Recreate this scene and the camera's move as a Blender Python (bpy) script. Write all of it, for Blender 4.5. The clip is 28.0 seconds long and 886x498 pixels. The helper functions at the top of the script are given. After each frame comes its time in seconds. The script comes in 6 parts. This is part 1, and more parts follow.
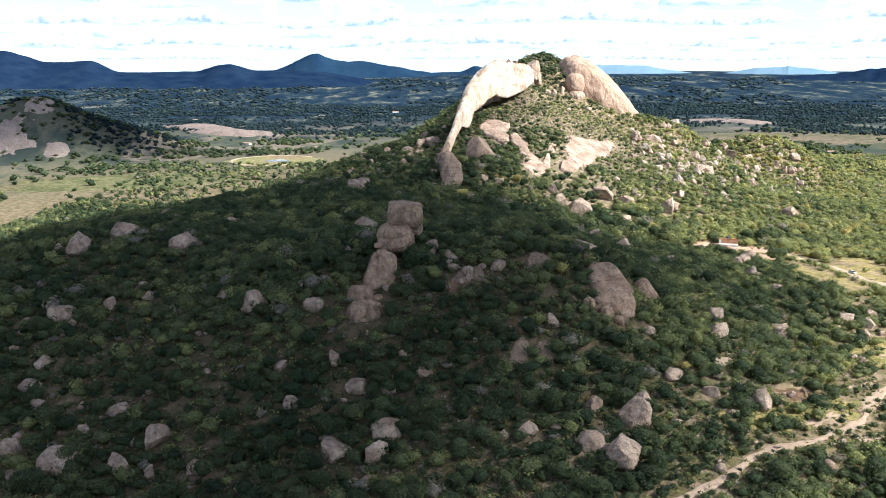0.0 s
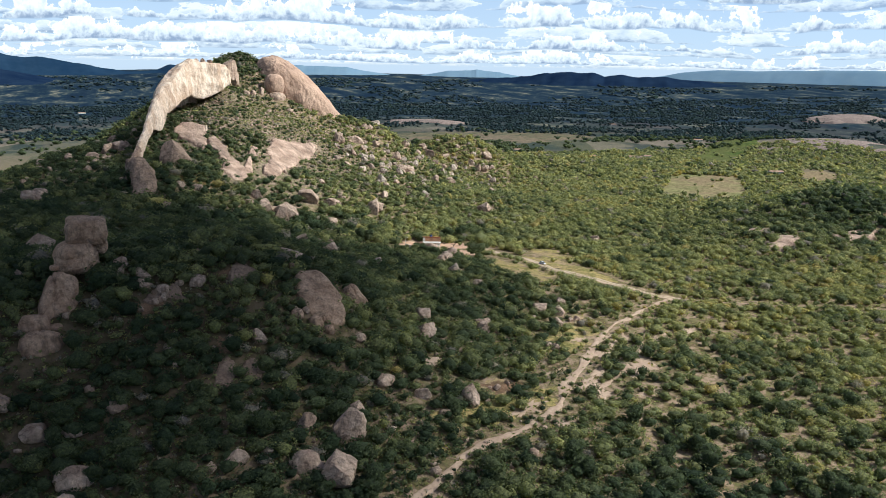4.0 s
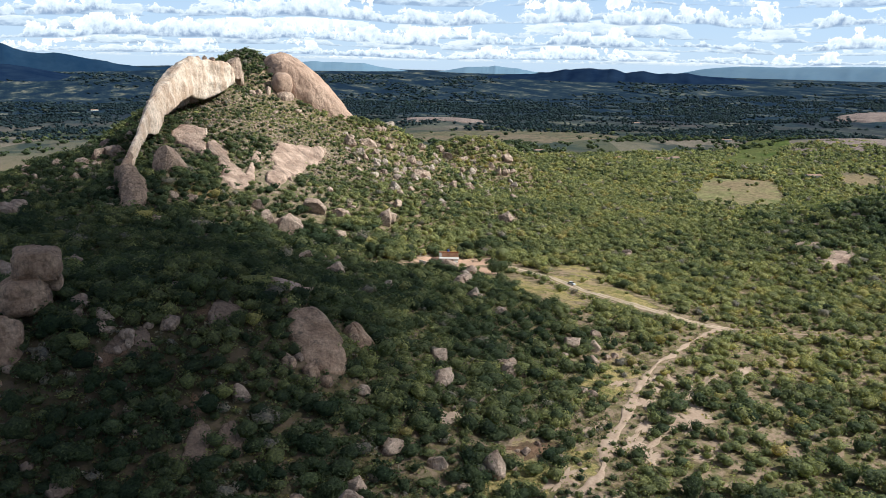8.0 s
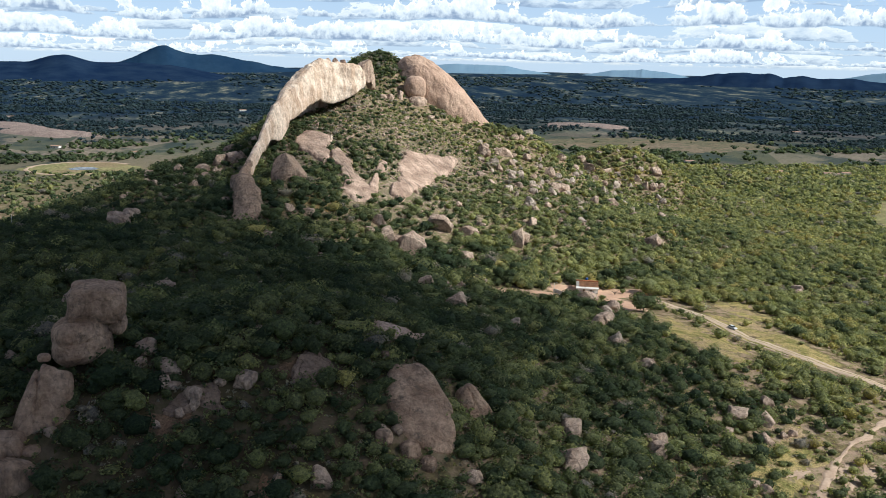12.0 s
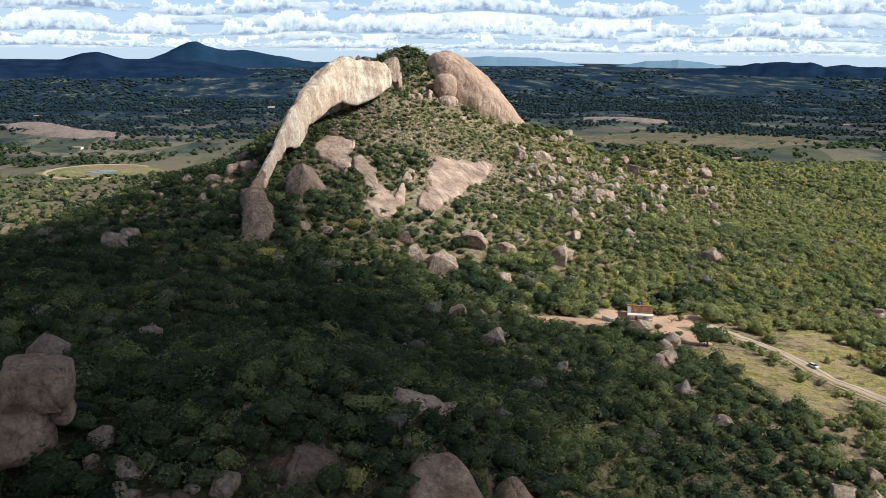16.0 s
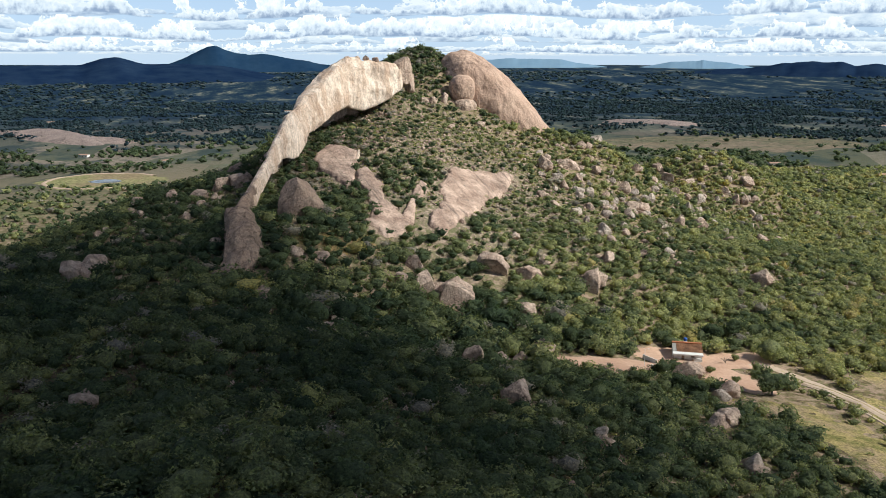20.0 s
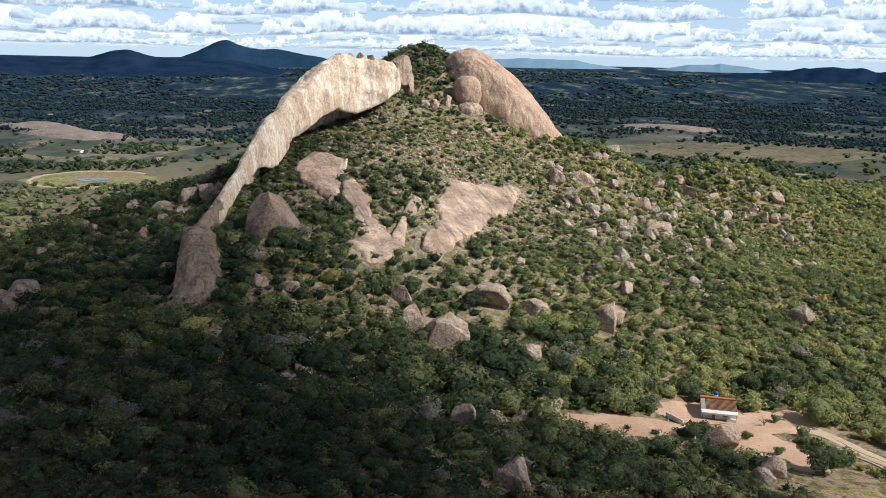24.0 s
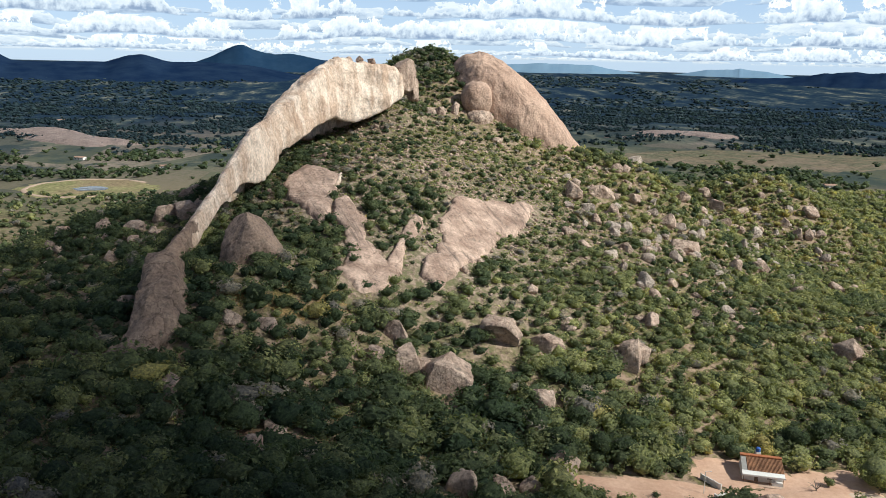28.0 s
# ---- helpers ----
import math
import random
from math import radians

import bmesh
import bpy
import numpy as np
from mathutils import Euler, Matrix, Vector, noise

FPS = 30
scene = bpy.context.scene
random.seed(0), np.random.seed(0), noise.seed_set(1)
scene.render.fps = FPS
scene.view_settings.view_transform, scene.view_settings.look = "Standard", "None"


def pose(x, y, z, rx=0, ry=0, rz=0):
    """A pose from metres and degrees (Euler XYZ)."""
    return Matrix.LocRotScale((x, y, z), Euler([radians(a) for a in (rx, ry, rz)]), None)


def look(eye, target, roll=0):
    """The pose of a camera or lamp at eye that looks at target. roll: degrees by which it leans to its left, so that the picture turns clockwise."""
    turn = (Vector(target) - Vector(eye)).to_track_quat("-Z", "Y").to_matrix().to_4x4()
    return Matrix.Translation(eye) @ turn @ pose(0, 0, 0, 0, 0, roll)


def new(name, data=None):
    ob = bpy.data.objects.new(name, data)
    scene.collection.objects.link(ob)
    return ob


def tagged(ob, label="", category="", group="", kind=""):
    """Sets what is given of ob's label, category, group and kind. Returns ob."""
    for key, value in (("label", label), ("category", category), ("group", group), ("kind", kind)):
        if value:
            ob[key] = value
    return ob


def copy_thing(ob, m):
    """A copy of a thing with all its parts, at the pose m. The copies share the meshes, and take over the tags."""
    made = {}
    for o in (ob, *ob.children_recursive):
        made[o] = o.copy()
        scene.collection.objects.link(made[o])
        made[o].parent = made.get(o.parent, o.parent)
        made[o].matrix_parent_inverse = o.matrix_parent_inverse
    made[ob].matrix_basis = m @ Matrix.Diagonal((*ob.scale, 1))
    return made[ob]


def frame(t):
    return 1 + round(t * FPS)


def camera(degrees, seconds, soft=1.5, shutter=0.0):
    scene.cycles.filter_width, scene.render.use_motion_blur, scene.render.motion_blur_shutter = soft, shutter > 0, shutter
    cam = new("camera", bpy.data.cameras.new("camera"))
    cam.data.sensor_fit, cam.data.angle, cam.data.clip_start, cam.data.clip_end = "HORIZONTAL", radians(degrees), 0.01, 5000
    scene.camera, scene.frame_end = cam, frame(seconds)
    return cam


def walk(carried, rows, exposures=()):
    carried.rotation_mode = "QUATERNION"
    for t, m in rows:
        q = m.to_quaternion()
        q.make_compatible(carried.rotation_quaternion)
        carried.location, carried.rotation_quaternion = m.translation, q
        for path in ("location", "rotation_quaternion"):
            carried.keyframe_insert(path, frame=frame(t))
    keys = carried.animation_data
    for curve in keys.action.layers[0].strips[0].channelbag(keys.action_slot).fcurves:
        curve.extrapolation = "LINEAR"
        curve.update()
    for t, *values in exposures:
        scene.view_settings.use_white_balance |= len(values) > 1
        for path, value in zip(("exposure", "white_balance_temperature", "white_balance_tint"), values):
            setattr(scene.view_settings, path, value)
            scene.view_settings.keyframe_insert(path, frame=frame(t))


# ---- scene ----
cam = camera(54.9, 28.0, soft=0.7)
PATH = [
    (0, (1.47, 1.065, 131.91), (1.475, 3.02, 131.487), 0.1),
    (0.1, (1.231, 1.162, 131.817), (1.377, 3.112, 131.397), 0.2),
    (0.2, (0.878, 1.055, 131.787), (1.183, 2.987, 131.369), 0.2),
    (0.3, (0.439, 0.717, 131.754), (0.918, 2.614, 131.338), 0.4),
    (0.4, (0.317, 0.275, 131.716), (0.926, 2.134, 131.301), 0.3),
    (0.5, (0.518, -0.172, 131.679), (1.188, 1.666, 131.264), 0.4),
    (1, (0.668, -0.943, 131.961), (1.377, 0.88, 131.547), 0.5),
    (1.5, (0.64, -1.091, 132.092), (1.351, 0.731, 131.676), 0.6),
    (2, (0.933, -0.983, 132.279), (1.664, 0.829, 131.854), 0.6),
    (2.5, (1.588, 0.546, 132.313), (2.292, 2.37, 131.891), 3.5),
    (3, (2.451, 3.824, 132.378), (3.13, 5.658, 131.957), 1.0),
    (3.5, (3.915, 7.699, 132.311), (4.584, 9.537, 131.895), 1.0),
    (5.5, (10.84, 28.086, 132.566), (11.483, 29.933, 132.149), 1.0),
    (6, (12.41, 33.104, 133.122), (13.05, 34.952, 132.701), 1.1),
    (6.5, (14.303, 38.62, 133.59), (14.939, 40.468, 133.168), 1.0),
    (7, (16.44, 44.946, 133.465), (17.071, 46.796, 133.042), 1.1),
    (7.5, (18.575, 50.61, 133.561), (19.202, 52.461, 133.137), 1.0),
    (8, (20.677, 56.616, 133.846), (21.3, 58.468, 133.421), 1.1),
    (8.5, (22.795, 62.647, 134.071), (23.415, 64.5, 133.646), 1.1),
    (9, (26.012, 68.998, 133.781), (26.626, 70.854, 133.36), 1.1),
    (9.5, (27.967, 74.954, 133.737), (28.578, 76.811, 133.317), 1.2),
    (10, (29.85, 80.587, 134.206), (30.389, 82.467, 133.784), 3.6),
    (10.5, (31.705, 86.578, 134.285), (32.049, 88.502, 133.86), 3.3),
    (11, (33.278, 91.843, 134.793), (33.601, 93.77, 134.367), 1.4),
    (11.5, (34.49, 97.791, 134.542), (34.809, 99.719, 134.116), 1.3),
    (12, (35.553, 104.29, 134.402), (35.867, 106.219, 133.976), 1.4),
    (12.5, (36.393, 110.261, 134.612), (36.697, 112.19, 134.183), 1.5),
    (14.5, (39.744, 133.109, 136.12), (40.022, 135.041, 135.682), 2.1),
    (15, (40.546, 138.751, 136.685), (40.8, 140.685, 136.245), 1.6),
    (15.5, (41.389, 144.875, 136.761), (41.634, 146.81, 136.319), 1.1),
    (16, (41.983, 150.906, 137.166), (42.223, 152.841, 136.722), 0.7),
    (16.5, (42.934, 156.804, 137.368), (43.167, 158.74, 136.922), 0.5),
    (17, (43.916, 163.416, 136.659), (44.14, 165.353, 136.216), 0.2),
    (17.5, (45.402, 169.204, 136.97), (45.613, 171.142, 136.525), -0.6),
    (18, (46.238, 175.809, 136.522), (46.44, 177.749, 136.077), -1.3),
    (18.5, (47.427, 182.768, 136.141), (47.627, 184.707, 135.698), -0.6),
    (19, (48.844, 189.414, 135.867), (49.039, 191.355, 135.424), -0.5),
    (19.5, (50.196, 195.516, 135.733), (50.387, 197.457, 135.292), -0.2),
    (20, (51.197, 201.704, 135.144), (51.386, 203.646, 134.706), 0.2),
    (20.5, (52.613, 208.07, 135.416), (52.796, 210.012, 134.975), 0.0),
    (22.5, (58.092, 231.446, 135.337), (58.265, 233.389, 134.897), 0.9),
    (23, (59.432, 237.741, 135.361), (59.607, 239.685, 134.921), 1.8),
    (23.5, (60.883, 243.391, 135.295), (61.057, 245.334, 134.856), 2.2),
    (24, (62.113, 249.465, 135.494), (62.277, 251.409, 135.052), 1.3),
    (24.5, (62.97, 255.698, 135.498), (63.129, 257.642, 135.056), 1.1),
    (25, (64.096, 261.614, 135.094), (64.252, 263.559, 134.654), 1.1),
    (25.5, (65.046, 267.717, 135.575), (65.199, 269.661, 135.131), 1.0),
    (26, (66.07, 273.759, 135.789), (66.22, 275.705, 135.35), 1.0),
    (26.5, (66.906, 279.009, 135.988), (67.051, 280.956, 135.554), 0.9),
    (27, (67.847, 282.851, 135.965), (67.986, 284.799, 135.533), 0.9),
    (27.5, (68.764, 285.183, 135.725), (68.897, 287.131, 135.294), 1.1),
    (28, (69.626, 285.913, 135.053), (69.753, 287.862, 134.621), 1.3),
]
walk(cam, [(t, look(eye, target, roll)) for t, eye, target, roll in PATH],
     exposures=[(0, 1.1, 6080, 3), (0.5, 0.92, 6080, 3), (1.0, 0.7, 6080, 3), (2.0, 0.45, 6080, 3), (3.0, 0.32, 6080, 3), (6.0, 0.28, 6080, 3), (10.0, 0.25, 6080, 3), (14.0, 0.2, 6150, 3), (28, 0.2, 6150, 3)])

# ---- sky, sun ----
SUN_AZ, SUN_EL = 20.0, 40.0        # sun stands to the right and a little behind the camera
sun_dir = Vector((math.cos(radians(SUN_EL)) * math.cos(radians(-SUN_AZ)),
                  math.cos(radians(SUN_EL)) * math.sin(radians(-SUN_AZ)), math.sin(radians(SUN_EL))))
sun = new("sun", bpy.data.lights.new("sun", "SUN"))
sun.data.energy, sun.data.angle, sun.data.color = 5.0, radians(0.6), (1.0, 0.94, 0.85)
sun.matrix_world = Matrix.Translation((0, 0, 600)) @ sun_dir.to_track_quat("Z", "Y").to_matrix().to_4x4()


def link(nt, a, b):
    nt.links.new(a, b)


def node(nt, kind, **values):
    n = nt.nodes.new(kind)
    for k, v in values.items():
        n.inputs[k.replace("_", " ")].default_value = v
    return n


def ramp(nt, fac, *stops):
    n = nt.nodes.new("ShaderNodeValToRGB")
    while len(n.color_ramp.elements) < len(stops):
        n.color_ramp.elements.new(0.5)
    for e, (p, c) in zip(n.color_ramp.elements, stops):
        e.position, e.color = p, (*c, 1) if len(c) == 3 else c
    link(nt, fac, n.inputs[0])
    return n.outputs[0]


def mix(nt, fac, a, b, how="MIX"):
    n = nt.nodes.new("ShaderNodeMix")
    n.data_type, n.blend_type = "RGBA", how
    for i, v in ((0, fac), (6, a), (7, b)):
        if isinstance(v, (int, float)):
            n.inputs[i].default_value = v
        elif isinstance(v, tuple):
            n.inputs[i].default_value = (*v, 1)
        else:
            link(nt, v, n.inputs[i])
    return n.outputs[2]


def noise_tex(nt, vec, scale, detail=6.0, rough=0.55):
    n = node(nt, "ShaderNodeTexNoise", Scale=scale, Detail=detail, Roughness=rough)
    if vec is not None:
        link(nt, vec, n.inputs["Vector"])
    return n.outputs["Fac"]


def scaled(nt, vec, x, y, z):
    n = nt.nodes.new("ShaderNodeMapping")
    n.inputs["Scale"].default_value = (x, y, z)
    link(nt, vec, n.inputs["Vector"])
    return n.outputs[0]


def build_world():
    w = bpy.data.worlds.new("sky")
    scene.world = w
    w.use_nodes = True
    nt = w.node_tree
    nt.nodes.clear()
    sky = nt.nodes.new("ShaderNodeTexSky")
    sky.sky_type, sky.sun_disc = "NISHITA", False
    sky.sun_elevation, sky.sun_rotation = radians(SUN_EL), radians(90 + SUN_AZ)
    sky.altitude, sky.dust_density, sky.ozone_density = 900, 0.15, 3.0
    co = nt.nodes.new("ShaderNodeTexCoord")
    vec = co.outputs["Generated"]
    def calc(op, *args):
        n = nt.nodes.new("ShaderNodeMath")
        n.operation = op
        for i, v in enumerate(args):
            if isinstance(v, (int, float)):
                n.inputs[i].default_value = v
            else:
                link(nt, v, n.inputs[i])
        return n.outputs[0]

    def joined(x, y, z):
        n = nt.nodes.new("ShaderNodeCombineXYZ")
        for i, v in enumerate((x, y, z)):
            if isinstance(v, (int, float)):
                n.inputs[i].default_value = v
            else:
                link(nt, v, n.inputs[i])
        return n.outputs[0]

    def step_between(v, lo, hi):
        n = node(nt, "ShaderNodeMapRange")
        n.interpolation_type = "SMOOTHSTEP"
        link(nt, v, n.inputs[0])
        for i, e in ((1, lo), (2, hi)):
            if isinstance(e, (int, float)):
                n.inputs[i].default_value = e
            else:
                link(nt, e, n.inputs[i])
        return n.outputs[0]

    sep = nt.nodes.new("ShaderNodeSeparateXYZ")
    link(nt, vec, sep.inputs[0])
    az = calc("ARCTAN2", sep.outputs[0], sep.outputs[1])
    el = calc("MAXIMUM", sep.outputs[2], 0.0)
    # cumulus in rows, each row with a level base and heaped tops, the rows closing up towards the horizon
    def bank(rows, shift, thick):
        q = calc("MULTIPLY", calc("POWER", calc("DIVIDE", el, 0.085), 0.55), rows)
        sway = noise_tex(nt, joined(calc("MULTIPLY", az, 5.0), shift, 0.0), 1.0, 3.0, 0.5)
        q = calc("ADD", q, calc("MULTIPLY_ADD", sway, 1.5, shift))
        i = calc("FLOOR", q)
        v = calc("FRACT", q)
        f = calc("DIVIDE", 165.0, calc("ADD", calc("POWER", calc("MAXIMUM", i, 0.0), 0.8), 0.8))
        p = joined(calc("MULTIPLY", az, f), calc("MULTIPLY_ADD", i, 7.31, shift), calc("MULTIPLY", v, 1.1))
        heap = noise_tex(nt, p, 0.6, 9.0, 0.62)
        drift = noise_tex(nt, joined(calc("MULTIPLY", az, 7.0), calc("MULTIPLY", el, 34.0), shift), 1.0, 3.0, 0.5)
        heap = calc("MULTIPLY_ADD", calc("SUBTRACT", drift, 0.5), 0.55, heap)
        top = calc("MULTIPLY", step_between(heap, 0.34, 0.66), 1.3)
        mask = calc("MULTIPLY", step_between(calc("SUBTRACT", top, v), 0.0, 0.16), step_between(v, 0.02, 0.10))
        mask = calc("MULTIPLY", calc("MULTIPLY", mask, thick), step_between(el, 0.0012, 0.006))
        lit = calc("ADD", calc("DIVIDE", v, calc("ADD", top, 0.15)), calc("MULTIPLY", calc("SUBTRACT", noise_tex(nt, p, 2.6, 6.0, 0.6), 0.5), 1.1))
        return mask, lit
    low = node(nt, "ShaderNodeMapRange")
    link(nt, sep.outputs[2], low.inputs[0])
    low.inputs[1].default_value, low.inputs[2].default_value, low.inputs[3].default_value, low.inputs[4].default_value = 0.10, 0.35, 1.0, 0.27
    far_mask, far_lit = bank(6.5, 3.7, 0.85)
    near_mask, near_lit = bank(4.2, 0.35, 1.0)
    tones = [ramp(nt, t, (0.03, (0.34, 0.43, 0.61)), (0.30, (0.80, 0.88, 0.99)), (0.66, (1.15, 1.15, 1.15))) for t in (far_lit, near_lit)]
    tone = mix(nt, near_mask, mix(nt, far_mask, (0.68, 0.83, 1.04), tones[0]), tones[1])
    tone = mix(nt, 1.0, tone, low.outputs[0], "MULTIPLY")
    veil = step_between(sep.outputs[2], 0.30, 0.0)
    cover = calc("MAXIMUM", calc("MAXIMUM", far_mask, near_mask), calc("MULTIPLY", veil, 0.72))
    bg = node(nt, "ShaderNodeBackground", Strength=0.066)
    link(nt, mix(nt, 1.0, sky.outputs[0], (0.94, 1.0, 1.36), "MULTIPLY"), bg.inputs[0])
    cl = node(nt, "ShaderNodeBackground", Strength=0.84)
    link(nt, tone, cl.inputs[0])
    ms = nt.nodes.new("ShaderNodeMixShader")
    link(nt, cover, ms.inputs[0])
    link(nt, bg.outputs[0], ms.inputs[1])
    link(nt, cl.outputs[0], ms.inputs[2])
    out = nt.nodes.new("ShaderNodeOutputWorld")
    link(nt, ms.outputs[0], out.inputs[0])


build_world()


# ---- materials ----
def material(name, rough=0.85):
    m = bpy.data.materials.new(name)
    m.use_nodes = True
    nt = m.node_tree
    b = nt.nodes["Principled BSDF"]
    b.inputs["Roughness"].default_value = rough
    b.inputs["Specular IOR Level"].default_value = 0.25
    co = nt.nodes.new("ShaderNodeTexCoord")
    return m, nt, b, co.outputs["Object"]


def bump(nt, b, height, strength=0.5, distance=0.3):
    n = node(nt, "ShaderNodeBump", Strength=strength, Distance=distance)
    link(nt, height, n.inputs["Height"])
    link(nt, n.outputs[0], b.inputs["Normal"])


def world_pos(nt):
    g = nt.nodes.new("ShaderNodeNewGeometry")
    return g.outputs["Position"]


def noise_col(nt, vec, scale):
    n = node(nt, "ShaderNodeTexNoise", Scale=scale, Detail=3.0)
    link(nt, vec, n.inputs["Vector"])
    return n.outputs["Color"]


def rock_material(name, low, high, streak, stain=(0.10, 0.095, 0.09), dark=0.5, blotch=0.7, pale=None, downhill=None, cracks=0.32, flow=None, joints=0.055, broad=0.07, relief=2.6):
    m, nt, b, _ = material(name, 0.9)
    vec = world_pos(nt)
    big = noise_tex(nt, vec, broad, 6, 0.6)
    fine = noise_tex(nt, vec, 1.1, 8, 0.65)
    col = mix(nt, ramp(nt, big, (0.35, (0, 0, 0)), (0.65, (1, 1, 1))), low, high)
    if flow is not None:
        mp = nt.nodes.new("ShaderNodeVectorRotate")
        mp.rotation_type = "Y_AXIS"
        mp.inputs["Angle"].default_value = radians(flow)
        link(nt, vec, mp.inputs["Vector"])
        st = noise_tex(nt, scaled(nt, mp.outputs[0], 0.012, 0.30, 0.36), 1.0, 8, 0.66)
    elif downhill is None:
        st = noise_tex(nt, scaled(nt, vec, 0.42, 0.42, 0.022), 1.0, 8, 0.66)
    else:
        mp = nt.nodes.new("ShaderNodeVectorRotate")
        mp.rotation_type = "Z_AXIS"
        mp.inputs["Angle"].default_value = radians(downhill)
        link(nt, vec, mp.inputs["Vector"])
        st = noise_tex(nt, scaled(nt, mp.outputs[0], 0.03, 0.34, 0.0), 1.0, 9, 0.72)
    if pale:
        pl = noise_tex(nt, scaled(nt, vec, 0.17, 0.17, 0.016), 1.0, 8, 0.66)
        col = mix(nt, ramp(nt, pl, (0.44, (0, 0, 0)), (0.60, (0.9, 0.9, 0.9))), col, pale)
    where = ramp(nt, noise_tex(nt, vec, 0.045, 5, 0.6), (0.40, (0.12, 0.12, 0.12)), (0.60, (1, 1, 1)))
    col = mix(nt, mix(nt, 1.0, ramp(nt, st, (0.47, (0, 0, 0)), (0.64, (dark, dark, dark))), where, "MULTIPLY"), col, streak)
    lich = noise_tex(nt, vec, 0.28, 9, 0.75)
    col = mix(nt, ramp(nt, lich, (0.55, (0, 0, 0)), (0.64, (blotch, blotch, blotch))), col, stain)
    speck = ramp(nt, fine, (0.36, (0.72, 0.72, 0.72)), (0.62, (1.12, 1.10, 1.08)))
    col = mix(nt, 1.0, col, speck, "MULTIPLY")
    joint = nt.nodes.new("ShaderNodeTexVoronoi")
    joint.feature = "DISTANCE_TO_EDGE"
    joint.inputs["Scale"].default_value = joints
    bent = nt.nodes.new("ShaderNodeVectorMath")
    bent.operation = "MULTIPLY_ADD"
    link(nt, noise_col(nt, vec, joints * 2.9), bent.inputs[0])
    bent.inputs[1].default_value = (0.4 / joints,) * 3
    link(nt, vec, bent.inputs[2])
    link(nt, bent.outputs[0], joint.inputs["Vector"])
    crack = ramp(nt, joint.outputs["Distance"], (0.0, (0.35, 0.33, 0.32)), (0.018, (1, 1, 1)))
    col = mix(nt, cracks, col, mix(nt, 1.0, col, crack, "MULTIPLY"))
    link(nt, col, b.inputs["Base Color"])
    med = noise_tex(nt, vec, 0.35, 10, 0.7)
    bump(nt, b, mix(nt, 0.16, mix(nt, 0.2, med, st), fine), 1.0, relief)
    return m


ROCK = rock_material("granite", (0.36, 0.25, 0.195), (0.66, 0.505, 0.405), (0.20, 0.15, 0.12), (0.15, 0.125, 0.11), 0.8, cracks=0.6, joints=0.085, broad=0.2)
ROCK_PALE = rock_material("pale_granite", (0.50, 0.355, 0.265), (0.66, 0.505, 0.395), (0.28, 0.19, 0.135), (0.30, 0.22, 0.17), 0.65, pale=(0.86, 0.72, 0.605), cracks=0.35, blotch=0.3, relief=1.2)
ROCK_PINK = rock_material("pink_granite", (0.46, 0.31, 0.235), (0.60, 0.425, 0.33), (0.22, 0.145, 0.11), (0.25, 0.18, 0.145), 0.85, cracks=0.2, flow=-53, blotch=0.4, relief=1.5)
SLAB = rock_material("weathered_slab", (0.33, 0.225, 0.175), (0.66, 0.485, 0.39), (0.14, 0.105, 0.09), (0.20, 0.16, 0.13), 0.95, downhill=66, cracks=0.7, blotch=0.7, joints=0.12, broad=0.12, relief=1.5)
ROCK_STACK = rock_material("ridge_granite", (0.32, 0.205, 0.145), (0.57, 0.40, 0.295), (0.18, 0.13, 0.10), (0.13, 0.11, 0.095), 0.85, cracks=0.4, joints=0.10, broad=0.22)
SPUR = rock_material("spur_granite", (0.31, 0.215, 0.165), (0.45, 0.325, 0.25), (0.17, 0.125, 0.10), (0.15, 0.12, 0.10), 0.8, cracks=0.75, joints=0.11, broad=0.16, relief=3.6)
BROWN = rock_material("brown_granite", (0.28, 0.20, 0.155), (0.44, 0.315, 0.245), (0.14, 0.105, 0.085), (0.15, 0.12, 0.10), 0.85, cracks=0.35, joints=0.06)
GREY = rock_material("grey_flank_granite", (0.38, 0.30, 0.25), (0.62, 0.52, 0.44), (0.24, 0.20, 0.17), (0.17, 0.15, 0.13), 0.5, cracks=0.5, joints=0.1)
OUTCROP = rock_material("far_granite", (0.25, 0.19, 0.172), (0.34, 0.265, 0.24), (0.16, 0.13, 0.12), dark=0.7)
KNOB = rock_material("knob_granite", (0.36, 0.28, 0.25), (0.46, 0.37, 0.33), (0.20, 0.16, 0.145), dark=0.8)


